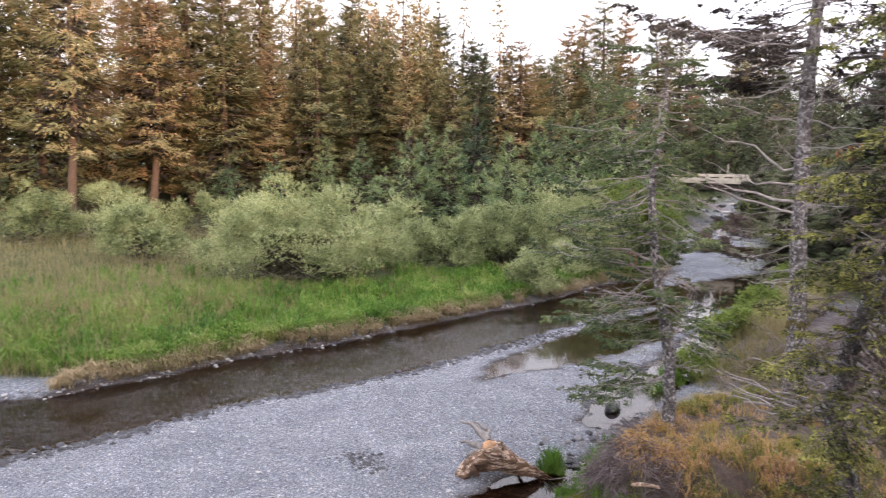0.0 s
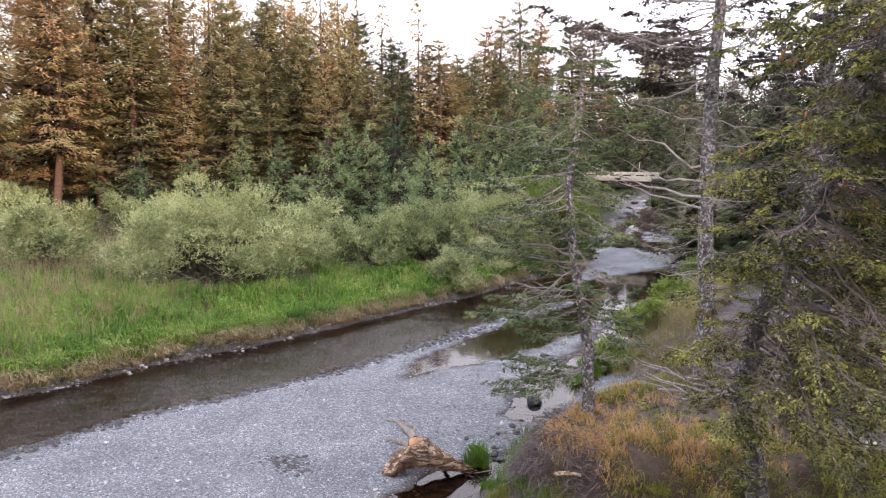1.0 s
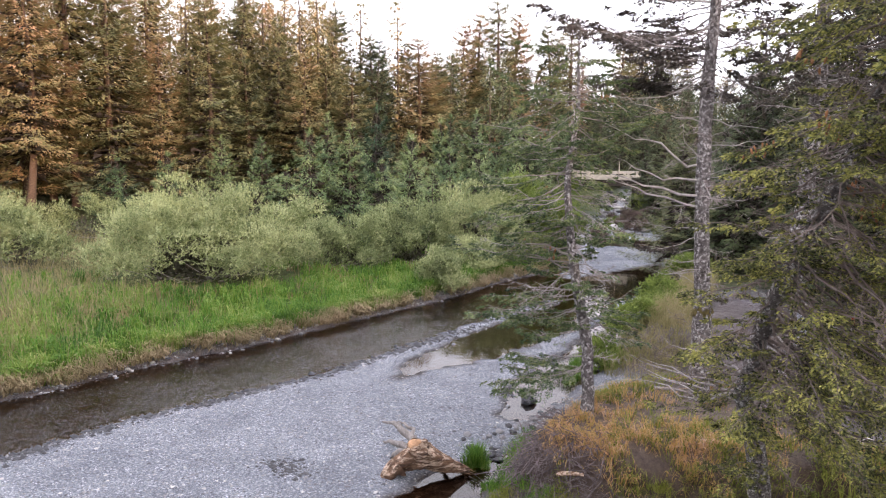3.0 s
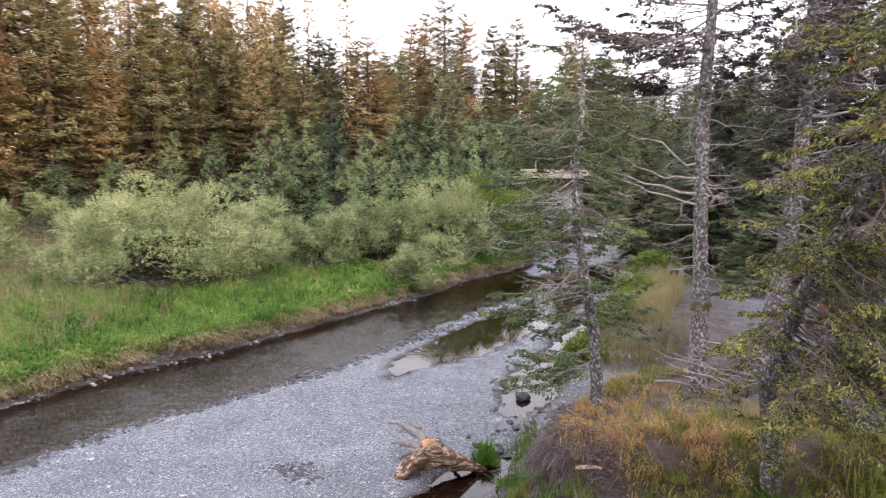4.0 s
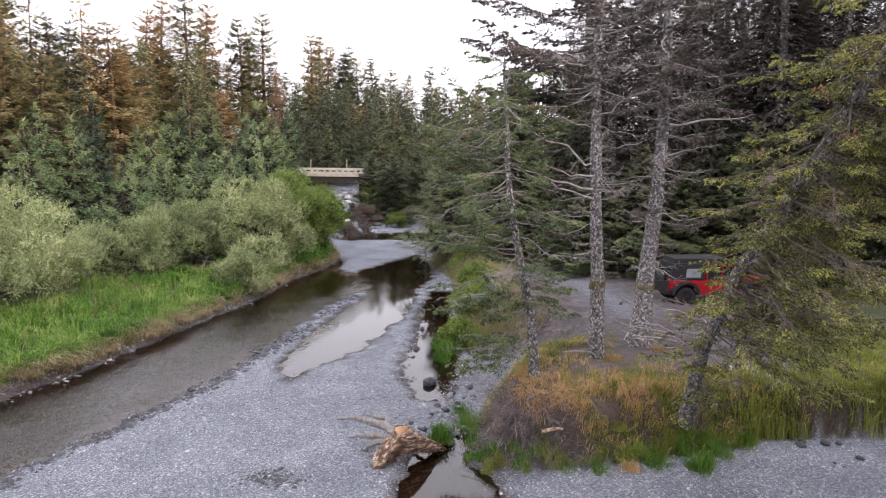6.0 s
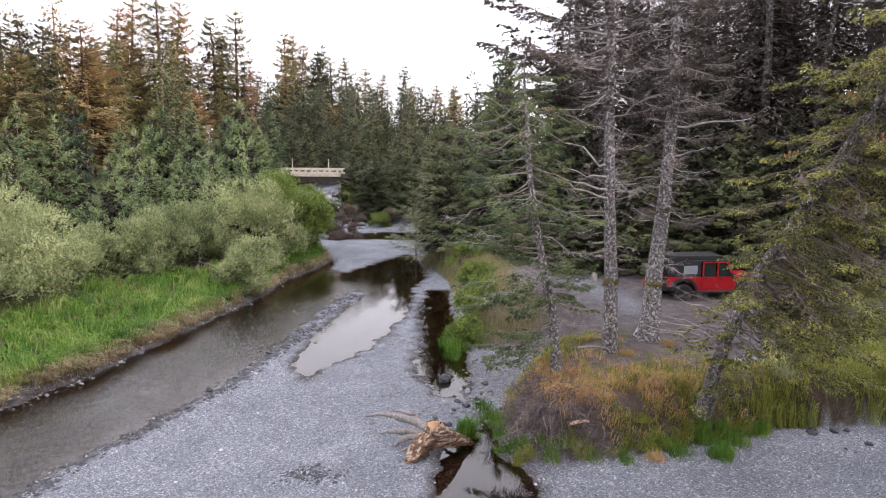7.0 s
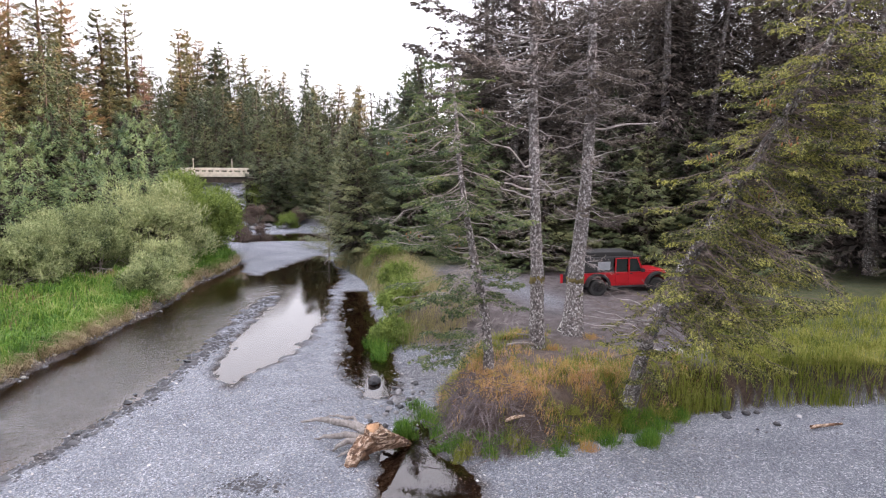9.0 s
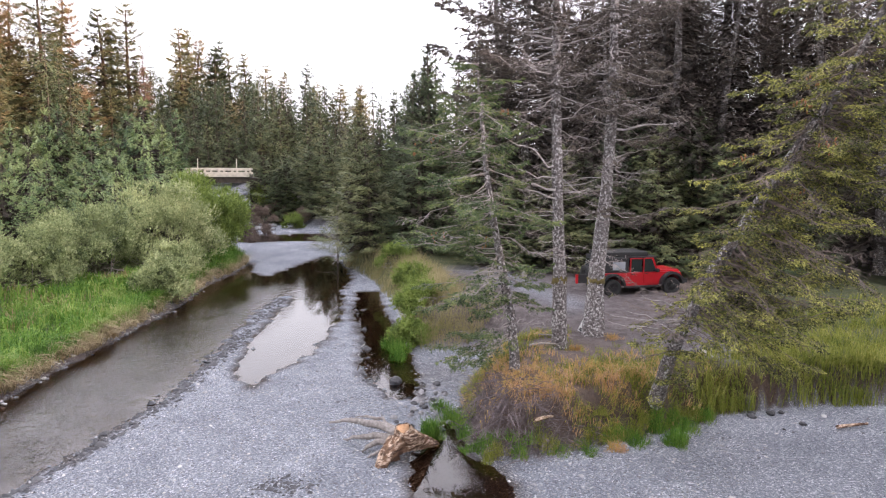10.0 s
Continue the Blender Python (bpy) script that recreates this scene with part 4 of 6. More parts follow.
FOREST_EDGE = [(-42, 65, 27), (-40.6, 69.5, 29), (-32.2, 61, 26), (-36, 75.5, 28.7), (-30, 73.3, 27.6), (-26.4, 75.3, 27), (-23.6, 79.4, 27.7), (-19.8, 81.3, 27), (-16.3, 87, 25), (-12.2, 89, 25.8), (-17.3, 98, 27.6), (-13.3, 98.8, 26.9),
               (-9.7, 99.4, 26), (-5.4, 99.7, 25.5), (-0.7, 102, 25.5), (-7, 88, 20), (-2, 90, 19), (-50, 60, 27), (-60, 56, 27), (-22, 73, 23), (-14, 78, 22), (-28, 68, 20), (-18, 75, 18), (-10, 82, 17), (-4, 83, 18), (1, 86, 17), (-37, 66, 24)]
for k, (x, y, H) in enumerate(FOREST_EDGE):
    plant(1 if k == 2 else (0, 1, 0, 0)[k % 4], x, y, H + 4.0 * float(smooth((-18 - x) / 12)), 1.2)
SKYLINE = [(-0.6, 106.6, 26.3), (5.1, 106.1, 22.9), (9.1, 111, 23), (11.3, 105.8, 23), (24.5, 145.3, 32.2), (29.3, 154.7, 35.9), (30.9, 143.3, 36.4), (36.3, 146.4, 35), (43.1, 148.8, 33.1), (48.8, 146.8, 34.6), (57.1, 158.3, 24.7), (64.9, 156.5, 33.3), (70.8, 153.5, 29.4),
           (16, 120, 23), (20, 128, 24)]
for k, (x, y, H) in enumerate(SKYLINE):
    plant((2, 0, 2, 0, 0, 1, 0, 1, 1, 0)[k % 10], x, y, H * 1.04, 1.5)
    plant((0, 3, 2)[k % 3], x + rng.uniform(-3.5, 3.5), y + rng.uniform(1, 6), H * rng.uniform(0.72, 0.95), 1.5)
SKYLINE_UPSTREAM = [(68.1, 164.4, 35.8), (70.6, 162.1, 33.5), (75.7, 164.6, 34), (75.7, 157.5, 30.2), (78.4, 155.4, 30.3), (79.9, 147.4, 27.2), (82.9, 144.9, 26), (83.3, 138.4, 27.1), (79.1, 128, 22.2), (77.2, 116.5, 20.8), (70, 102.7, 19.1), (62, 150, 20), (52, 140, 18), (60, 130, 17),
                    (66, 135, 18), (40, 135, 19), (33, 130, 18), (46, 128, 15)]
for k, (x, y, H) in enumerate(SKYLINE_UPSTREAM):
    plant((0, 1, 2, 0, 1)[k % 5], x, y, H, 1.35)
for x, y, H in [(37.4, 100, 13), (41.6, 102.6, 11.3), (46.4, 105.3, 12.9), (45.5, 98.8, 11.7), (41.7, 88.4, 12.4), (46, 90.4, 13.5), (49.3, 87.5, 12), (52, 85.5, 11.6), (31.8, 69.2, 4.6), (34.8, 67, 4.4), (51, 101, 13), (32, 97, 12), (28, 92, 12), (24, 88, 12)]:
    plant(6, x, y, H, 1.1)
for x, y, H in [(36.5, 66.5, 9), (38.5, 70, 10), (35, 63.5, 7), (31.9, 71.7, 6.5), (33.2, 69.8, 6.0), (34.6, 71.4, 7), (36.6, 69.6, 7.5), (39.5, 74.5, 9), (51.3, 96.2, 14), (54, 99.5, 14), (56, 94, 14)]:
    plant(6, x, y, H, 1.25)
plant(8, 49, 142, 26)
YOUNG = [(-7.2, 62.7, 7.8), (-3, 58.7, 8.4), (0.3, 60.8, 9), (2.9, 55.4, 6), (5.9, 64.8, 8.5), (9.3, 67, 9.9), (12.4, 67, 10.7), (-4.3, 52.3, 5.5), (6.2, 50.3, 5.7), (5.5, 59.7, 8.1), (9.9, 67.1, 10.2), (8, 54.1, 6.9), (4.6, 53.1, 6.1),
         (16.5, 66.3, 11), (21.8, 72.4, 10.6), (14.1, 65.3, 7.5), (-11, 66, 8), (-15, 64, 6.5), (-1.5, 65, 10), (11, 58, 6.5), (14, 60, 6), (3, 68, 11), (19, 69, 8), (-20, 66, 6), (20.2, 70.4, 9), (17.4, 71.5, 10)]
for k, (x, y, H) in enumerate(YOUNG):
    plant(4 + k % 2, x, y, H, 0.92)
BRIDGE_SIDE = [(25.6, 41.4, 12.3), (30.5, 48.9, 11.9), (20.6, 41.3, 8.3), (19.2, 38.2, 7.2), (22.3, 36.2, 13.3), (26.7, 35.6, 14), (26.2, 46, 9), (29, 51.5, 10),
               (34, 58, 10), (23, 32, 12), (36, 62, 9.5), (30.7, 45, 14.5), (34, 50, 14), (20.5, 35, 9), (29, 40, 13)]
for k, (x, y, H) in enumerate(BRIDGE_SIDE):
    plant(6, x, y, H, 1.1)
# the shaded stand behind the camp
BEHIND_CAMP = [(24, 29), (26, 26), (28.5, 23), (27, 31), (31, 28), (30, 20), (33, 24), (34, 18), (36, 27), (33, 32), (38, 22), (29, 35), (37, 14), (33, 12.5), (41, 18), (40, 28), (36, 8), (42, 10), (31, 16), (45, 24), (25.5, 33.5), (35, 36), (40, 34), (47, 14), (27.5, 27.5), (30, 24.5), (32, 21), (34.5, 21.5), (29.5, 31), (33.5, 28.5), (37, 18.5), (38.5, 25.5), (36.5, 31.5), (42, 22.5), (39.5, 12.5), (44, 17), (43, 29), (35, 14.5), (41, 6), (46, 8), (38, 4), (48, 20)]
for x, y, H in [(19.5, 27.5, 5), (21.5, 25.5, 7), (23.3, 23.5, 6), (24.6, 21, 8), (26.5, 18.6, 7), (28.5, 15.6, 8), (21, 29.5, 9), (25.5, 24.5, 10), (31.5, 9.5, 7), (28, 20.5, 9)]:
    plant(6, x, y, H, 1.2)
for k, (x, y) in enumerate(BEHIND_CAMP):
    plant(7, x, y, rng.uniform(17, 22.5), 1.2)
# deeper rows that nobody could count, and an added stand behind the camera


def woods(name, label, mat, seed, boxes, **kw):
    rng = np.random.default_rng(seed)
    crowns, hearts, trunks, radii = [], [], [], []
    taken = list(PLACED)
    for x0, x1, y0, y1, count, h0, h1 in boxes:
        for k in range(count):
            x, y, H = rng.uniform(x0, x1), rng.uniform(y0, y1), rng.uniform(h0, h1)
            if min((x - a) ** 2 + (y - b) ** 2 for a, b in taken) < 5:
                continue
            taken.append((x, y))
            trunk, tr, dead, heart, lv = spruce_parts(seed * 100 + k, H, 4.8, **kw)
            at = np.array([x, y, height(x, y) - 0.1])
            crowns.append(lv + at)
            hearts.append(heart + at)
            trunks.append(trunk + at)
            radii.append(tr)
    t = thing(name, Matrix.Identity(4), label, "woods", kind="stuff")
    tagged(part("crown_mass", tris("crown_mass", np.concatenate(crowns), mat), t), kind="stuff")
    tagged(part("inner_branch_mass", tris("inner_branch_mass", np.concatenate(hearts), INNER_SHADE), t), kind="stuff")
    tagged(part("trunk_mass", tube_mesh("trunk_mass", trunks, radii, BARK_FAR, 5), t), kind="stuff")
    return t


woods("brown_woods", "deep rows of brownish cone-laden spruces", SPRUCE_BROWN, 3, [(-75, 0, 84, 112, 44, 24, 30), (-30, 8, 104, 122, 22, 25, 29), (-85, -45, 52, 84, 20, 27, 31)], first=0.12, rows=22, per=9, twigs=24, tuft=0.6, width=0.42, shape=0.75, droop=0.4, core=300)
woods("dark_woods", "deep rows of dark green spruces", SPRUCE_DARK, 4, [(2, 30, 114, 135, 18, 15, 20), (20, 95, 165, 200, 36, 18, 26)], first=0.03, rows=20, per=9, twigs=20, tuft=0.6, width=0.42, core=300)
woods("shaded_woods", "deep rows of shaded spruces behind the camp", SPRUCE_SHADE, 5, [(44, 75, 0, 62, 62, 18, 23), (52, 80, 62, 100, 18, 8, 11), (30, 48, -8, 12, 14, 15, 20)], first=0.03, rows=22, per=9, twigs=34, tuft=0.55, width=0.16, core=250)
# unseen trees, added so that the low sun misses the foreground
woods("near_shore_woods", "unseen spruces added behind the camera to shade the foreground", SPRUCE_DARK, 6, [(-45, 80, -46, -18, 80, 18, 22)], first=0.03, rows=14, per=6, twigs=6, tuft=2.4, width=0.8, core=120)
woods("upstream_woods", "deep rows of brown-green spruces up the valley", SPRUCE_DARK, 7, [(50, 66, 112, 138, 18, 14, 17), (66, 86, 100, 136, 20, 14, 17), (64, 92, 138, 160, 18, 16, 19)], first=0.03, rows=20, per=9, twigs=20, tuft=0.55, width=0.42, shape=0.85, core=300)
for x, y in [(-40, 80), (-33, 84), (-26, 86), (-19, 90), (-12, 95), (-6, 93), (0, 94), (-30, 79), (-23, 83), (-8, 86), (4, 92), (-45, 72)]:
    plant(0 if rng.random() < 0.6 else 2, x, y, rng.uniform(17, 23), 1.1)
for _, proto in KINDS:
    for ob in (*proto.children_recursive, proto):
        bpy.data.objects.remove(ob)

# ---- bushes ----
WILLOWS = [(-28.5, 48, 7, 6, 4.3, 6000), (-25.6, 53, 10, 6, 5.0, 9000), (-17.6, 41.3, 4.6, 4, 3.9, 7000), (-18.5, 55, 7, 5, 3.6, 4000), (-7.6, 36.9, 11.2, 7.0, 5.3, 46000), (-0.3, 41.2, 5.8, 4.5, 3.4, 19000),
                                      (3.6, 43.6, 6, 5, 4.2, 20000), (4.9, 36.9, 2.6, 2.4, 2.6, 9000), (8.5, 44.7, 6.6, 5.4, 5.7, 30000), (-12.5, 50, 6, 5, 3.6, 4000), (-3, 48, 7, 5, 3.8, 5000), (-36, 47, 7, 6, 4, 3000), (7.6, 41.3, 2.6, 2.4, 2.3, 4000),
                                      (-22, 49, 5, 4, 3.6, 3000), (12.5, 52, 6, 5, 4.6, 6000), (5.5, 48, 5, 4, 4.2, 5000)]
for k, (x, y, w, d, h, n) in enumerate(WILLOWS):
    bush(x, y, w, d, h, n, WILLOW, "rounded grey-green willow bush on the grassy bank", seed=820 + k, leaf=0.115 if n > 8000 else 0.16, lobes=max(26, n // 330))
for k, (x, y, w, d, h, n) in enumerate([(12.8, 48.6, 5.6, 5, 6.2, 24000), (15.2, 51.5, 4, 4, 5.0, 9000), (22.0, 73.5, 5, 4, 7.6, 9000)]):
    bush(x, y, w, d, h, n, ALDER, "bright green alder bush leaning over the stream", "alder_bush", seed=340 + k, leaf=0.16)
for k, (x, y, w, d, h, n) in enumerate([(8.6, 23.0, 1.7, 1.6, 1.0, 7000), (10.3, 24.3, 2.2, 1.8, 1.1, 7000), (12.6, 27.2, 2.2, 2.0, 1.3, 5000), (16.6, 33.0, 2.4, 2.2, 1.5, 4000)]):
    bush(x, y, w, d, h, n, ALDER, "low green shrub on the stream bank", "shrub", seed=350 + k, leaf=0.12, lobes=26)

# ---- grass ----


def scatter(rng, count, box, test):
    x, y = rng.uniform(box[0], box[1], count), rng.uniform(box[2], box[3], count)
    keep = test(x, y)
    for bx, by, w, d, h, n in (b for b in WILLOWS if b[5] > 15000):
        keep &= ((x - bx) / (0.46 * w)) ** 2 + ((y - by) / (0.46 * d)) ** 2 > 1
    x, y = x[keep], y[keep]
    return x, y, land(x, y)[0]


rng = np.random.default_rng(8)


def left_grass(x, y):
    d = -signed(x, y, LEFT_LAND)
    return (d > 0.6 + 1.0 * smooth((-11 - x) / 2)) & (d < 16) & (rng.random(len(x)) < np.clip(1.25 - d / 9, 0.12, 1))


x, y, z = scatter(rng, 17000, (-22, 17, 18, 56), left_grass)
tagged(new("bank_grass", tris("bank_grass", tussocks(rng, x, y, 9, 0.12, 0.9, 0.046, 0.95), GRASS)), "long arching green sedge grass on the far bank", "grass", kind="stuff")


def pale_meadow(x, y):
    d = -signed(x, y, LEFT_LAND)
    return (d > 0.6 + 0.8 * smooth((-11 - x) / 2)) & (d < 34) & (rng.random(len(x)) < np.clip((-5.5 - x) / 6 + 0.6 * smooth((d - 4) / 3) + 0.35 * ripple(x, y, 0.6, 5), 0, 1) * np.clip(1.2 - d / 20, 0.38, 1))


x, y, z = scatter(rng, 80000, (-34, 4, 18, 58), pale_meadow)
tagged(new("pale_grass", tris("pale_grass", blades(rng, x, y, z, rng.uniform(0.5, 1.05, len(x)), rng.uniform(0.02, 0.04, len(x)), 0.5), GRASS_PALE)), "tall pale yellow meadow grass behind the bank", "grass", kind="stuff")


def along_shore(count, near, far, first=3, last=16):
    """Points on the far bank between two distances from the water's edge."""
    P = np.array(LEFT_SHORE[first:last + 1], float)
    seg = np.diff(P, axis=0)
    ln = np.linalg.norm(seg, axis=1)
    k = rng.choice(len(seg), count, p=ln / ln.sum())
    q = rng.random(count)[:, None]
    nrm = np.stack([-seg[:, 1], seg[:, 0]], 1) / ln[:, None]
    p = P[k] + seg[k] * q + nrm[k] * rng.uniform(near, far, count)[:, None]
    return p[:, 0], p[:, 1]


x, y = along_shore(3600, 0.25, 0.85, first=4)
keep = rng.random(len(x)) < 0.42 + 0.75 * ripple(x, y, 1.3, 3)
x, y = x[keep], y[keep]
tagged(new("dry_grass", tris("dry_grass", tussocks(rng, x, y, 10, 0.07, 0.55, 0.034, 1.25, (0.7, -0.7)), GRASS_DRY)), "dry tan grass hanging over the bank edge", "grass", kind="stuff")
x, y = along_shore(1400, 0.45, 1.3, first=5)
tagged(new("edge_grass", tris("edge_grass", tussocks(rng, x, y, 10, 0.09, 0.75, 0.034, 0.95, (0.7, -0.7)), GRASS)), "green grass hanging over the bank edge", "grass", kind="stuff")


def under_bushes(x, y):
    d = -signed(x, y, LEFT_LAND)
    return (d > 3.0) & (d < 8.5) & (rng.random(len(x)) < np.clip(0.9 * ripple(x, y, 0.7, 9) + 0.15, 0, 1))


x, y, z = scatter(rng, 9000, (-24, 8, 24, 46), under_bushes)
tagged(new("russet_grass", tris("russet_grass", tussocks(rng, x, y, 7, 0.10, 0.7, 0.03, 0.6), GRASS_RUSSET)), "reddish dry seed grass in front of the willows", "grass", kind="stuff")


def point_grass(x, y):
    d = -signed(x, y, TERRACE)
    clump = np.clip(0.55 + 0.75 * ripple(x, y, 2.6, 7), 0, 1) * np.clip(0.25 + (x - 3.6) / 1.6, 0.2, 1)
    return (d > 0.12 + 0.5 * smooth((4.4 - x) / 1.2)) & (d < 3.4) & (rng.random(len(x)) < clump * np.clip(1.15 - d / 2.6, 0.06, 1)) & (y < 17.5) & (x < 10.2)


x, y, z = scatter(rng, 14000, (2, 11, 10, 18), point_grass)
d = -signed(x, y, TERRACE)
gold = rng.random(len(x)) < np.clip(0.95 - 0.2 * (x - 4.5) + 0.35 * ripple(x, y, 1.9, 2) - 0.75 * smooth((1.0 - d) / 0.7), 0.12, 1)
for pick, mat, name, label in ((gold, GRASS_GOLD, "golden_grass", "short golden and rust grass on the point"), (~gold, GRASS_YELLOW, "point_grass", "short yellow-green grass on the point")):
    tagged(new(name, tris(name, tussocks(rng, x[pick], y[pick], 8, 0.06, 0.34, 0.018, 1.15), mat)), label, "grass", kind="stuff")


def right_top(x, y):
    d = -signed(x, y, TERRACE)
    return (d > 0.3) & (d < 9) & (x > 9.6) & (y < 12.4 + 4.2 * smooth((x - 11) / 8)) & (rng.random(len(x)) < np.clip(1.1 - d / 9, 0.2, 1) * np.clip((x - 9.4) / 1.6, 0, 1) * np.clip(0.6 + 0.6 * ripple(x, y, 1.4, 2), 0.1, 1))


x, y, z = scatter(rng, 11000, (9, 26, 0, 16), right_top)
tagged(new("meadow_grass", tris("meadow_grass", tussocks(rng, x, y, 9, 0.10, 0.48, 0.024, 0.9), GRASS_YELLOW)), "yellow-green meadow grass above the gravel", "grass", kind="stuff")


def right_foot(x, y):
    d = -signed(x, y, TERRACE)
    return (d > -0.1) & (d < 0.55) & (x > 8.6) & (y < 12) & (rng.random(len(x)) < np.clip(0.35 + 1.2 * ripple(x, y, 1.7, 4), 0.12, 1))


x, y, z = scatter(rng, 9000, (9, 20, 3, 12), right_foot)
tagged(new("scarp_grass", tris("scarp_grass", tussocks(rng, x, y, 8, 0.08, 0.8, 0.020, 0.5), GRASS_YELLOW)), "green grass growing up the low earth scarp", "grass", kind="stuff")


def scarp_brow(x, y):
    d = -signed(x, y, TERRACE)
    return (d > 0.3) & (d < 0.6) & (x > 9.6) & (y < 12)


x, y, z = scatter(rng, 4500, (9, 20, 3, 12), scarp_brow)
tagged(new("brow_grass", tris("brow_grass", tussocks(rng, x, y, 9, 0.06, 0.4, 0.02, 1.2, (-0.5, -0.85)), GRASS_YELLOW)), "yellow grass overhanging the earth scarp", "grass", kind="stuff")

# ---- the stranded root stump ----
WOOD_RAW = bark_mat("weathered_wood", (0.040, 0.020, 0.013), (0.30, 0.170, 0.100), (0.66, 0.50, 0.38), 0.52, 0.7, (0.2, 1, 1))
WOOD_GREY = bark_mat("silvered_wood", (0.20, 0.17, 0.155), (0.38, 0.35, 0.325), (0.55, 0.52, 0.49), 0.58)
HOLLOW_SHADE = plain_mat("hollow_shade", (0.10, 0.055, 0.032), 0.95, 0, 0.5, 8.0, 0.6, 40.0)


def lumpy(path, radii, sides, rng, amount, mat, name, taper_noise=6):
    """A tube with flutes and lumps, for weathered wood."""
    v, f = tubes([path], [radii], sides)
    k = len(path)
    a = np.tile(np.arange(sides) / sides * 6.283, k)
    c = np.repeat(np.asarray(path, float), sides, 0)
    row = np.repeat(np.arange(k), sides)
    w = 1 + amount * (np.sin(a * 3 + 0.5 * row) + 0.6 * np.sin(a * 7 + row * 0.9 + 1)) + rng.normal(size=len(v)) * amount * 0.09
    return mesh_from(name, c + (v - c) * w[:, None], f, 4, mat, True)


def root_stump(m):
    """Origin at the thin end of the log; the forked butt and its roots point to -x."""
    rng = np.random.default_rng(31)
    t = thing("driftwood_stump", m, "uprooted weathered tree stump with grey roots on gravel", "driftwood")
    fine = np.linspace(0, 1, 16)

    def rough(pts, radii, name, amount, mat=WOOD_RAW):
        P = along(pts, fine)
        r = np.interp(fine, np.linspace(0, 1, len(radii)), radii) * (1 + 0.07 * rng.normal(size=16))
        return lumpy(P, r, 30, rng, amount, mat, name)

    part("log", rough([(-0.22, -0.14, 0.05), (-0.6, -0.17, 0.20), (-1.0, -0.20, 0.38), (-1.35, -0.25, 0.58), (-1.48, -0.30, 0.76), (-1.52, -0.33, 0.87)], [0.06, 0.15, 0.23, 0.27, 0.22, 0.18], "log", 0.12), t)
    part("broken_end", lumpy([(-1.52, -0.33, 0.86), (-1.528, -0.338, 0.885), (-1.53, -0.34, 0.89), (-1.53, -0.34, 0.888)], [0.15, 0.12, 0.07, 0.005], 20, rng, 0.12, WOOD_CUT, "broken_end"), t, "pale orange broken end")
    part("leg", rough([(-1.2, -0.22, 0.54), (-1.6, -0.21, 0.46), (-1.95, -0.18, 0.24), (-2.16, -0.17, -0.02)], [0.25, 0.23, 0.17, 0.13], "leg", 0.17), t)
    # a dark cap stands for the shade in the leg's hollow
    part("hollow", lumpy([(-1.82, -0.36, 0.22), (-1.84, -0.385, 0.21), (-1.82, -0.38, 0.21)], [0.13, 0.10, 0.005], 14, rng, 0.14, HOLLOW_SHADE, "hollow"), t, "hollow, its shade painted as a dark cap")
    for k in range(9):
        a, q = rng.random() * 6.283, rng.uniform(0.02, 0.10)
        b = np.array([-0.45, -0.16 + q * math.cos(a), 0.13 + q * math.sin(a)])
        e = b + np.array([0.30, 0.02, -0.12]) * rng.uniform(0.6, 1.4) + rng.normal(size=3) * 0.03
        part("splinter", tube_mesh("splinter", [[b, (b + e) / 2 + rng.normal(size=3) * 0.012, e]], [np.array([0.035, 0.024, 0.004])], WOOD_CUT if k % 2 else WOOD_RAW, 5), t, "pale orange splinter")
    for k, (pts, r) in enumerate([([(-1.40, -0.05, 0.62), (-1.55, 0.45, 0.74), (-1.68, 0.95, 0.74), (-1.88, 1.5, 0.66), (-2.07, 1.89, 0.54)], 0.15), ([(-1.45, 0.0, 0.48), (-1.72, 0.5, 0.50), (-1.92, 0.9, 0.40), (-2.1, 1.25, 0.28)], 0.13),
                                 ([(-1.5, 0.0, 0.38), (-1.75, 0.35, 0.40), (-1.92, 0.6, 0.22), (-1.96, 0.68, 0.0)], 0.12), ([(-1.4, 0.05, 0.68), (-1.5, 0.5, 0.88), (-1.66, 0.95, 0.86), (-1.8, 1.15, 0.78)], 0.07),
                                 ([(-1.6, -0.05, 0.3), (-1.85, 0.2, 0.22), (-2.1, 0.42, 0.05)], 0.09), ([(-0.7, 0.0, 0.15), (-0.8, 0.3, 0.1), (-0.8, 0.5, 0.0)], 0.06)]):
        P = along(pts, np.linspace(0, 1, 10)) + np.random.default_rng(k).normal(size=(10, 3)) * 0.018
        part("root", lumpy(P, np.linspace(1.0, 0.2, 10) * r * 0.85, 9, rng, 0.16, WOOD_GREY, "root"), t, "silver-grey root")
    return t


WOOD_CUT = plain_mat("broken_wood", (0.38, 0.215, 0.115), 0.8, 0, 0.45, 10.0, 0.4, 40.0)
root_stump(pose(2.62, 15.62, 0.02))

# ---- grass tufts ----


def tuft(x, y, r, h, n, mat, label, seed, name="grass_tuft", lean=0.3):
    rng = np.random.default_rng(seed)
    a, q = rng.random(n) * 6.283, np.sqrt(rng.random(n)) * r
    q *= 1 + 0.35 * np.sin(a * 3 + seed) + 0.2 * np.sin(a * 5)
    V = blades(rng, np.cos(a) * q, np.sin(a) * q, np.zeros(n), rng.uniform(0.3, 1.0, n) ** 1.3 * h * (1.1 - 0.5 * q / r), rng.uniform(0.010, 0.02, n), lean)
    V[..., :2] += V[..., :2] * V[..., 2:] * (0.5 / max(h, 0.3))
    t = thing(name, pose(x, y, max(height(x, y), -0.05)), label, "grass", "grass tufts")
    tagged(part("blade_mass", tris("blade_mass", V, mat), t), kind="stuff")
    return t


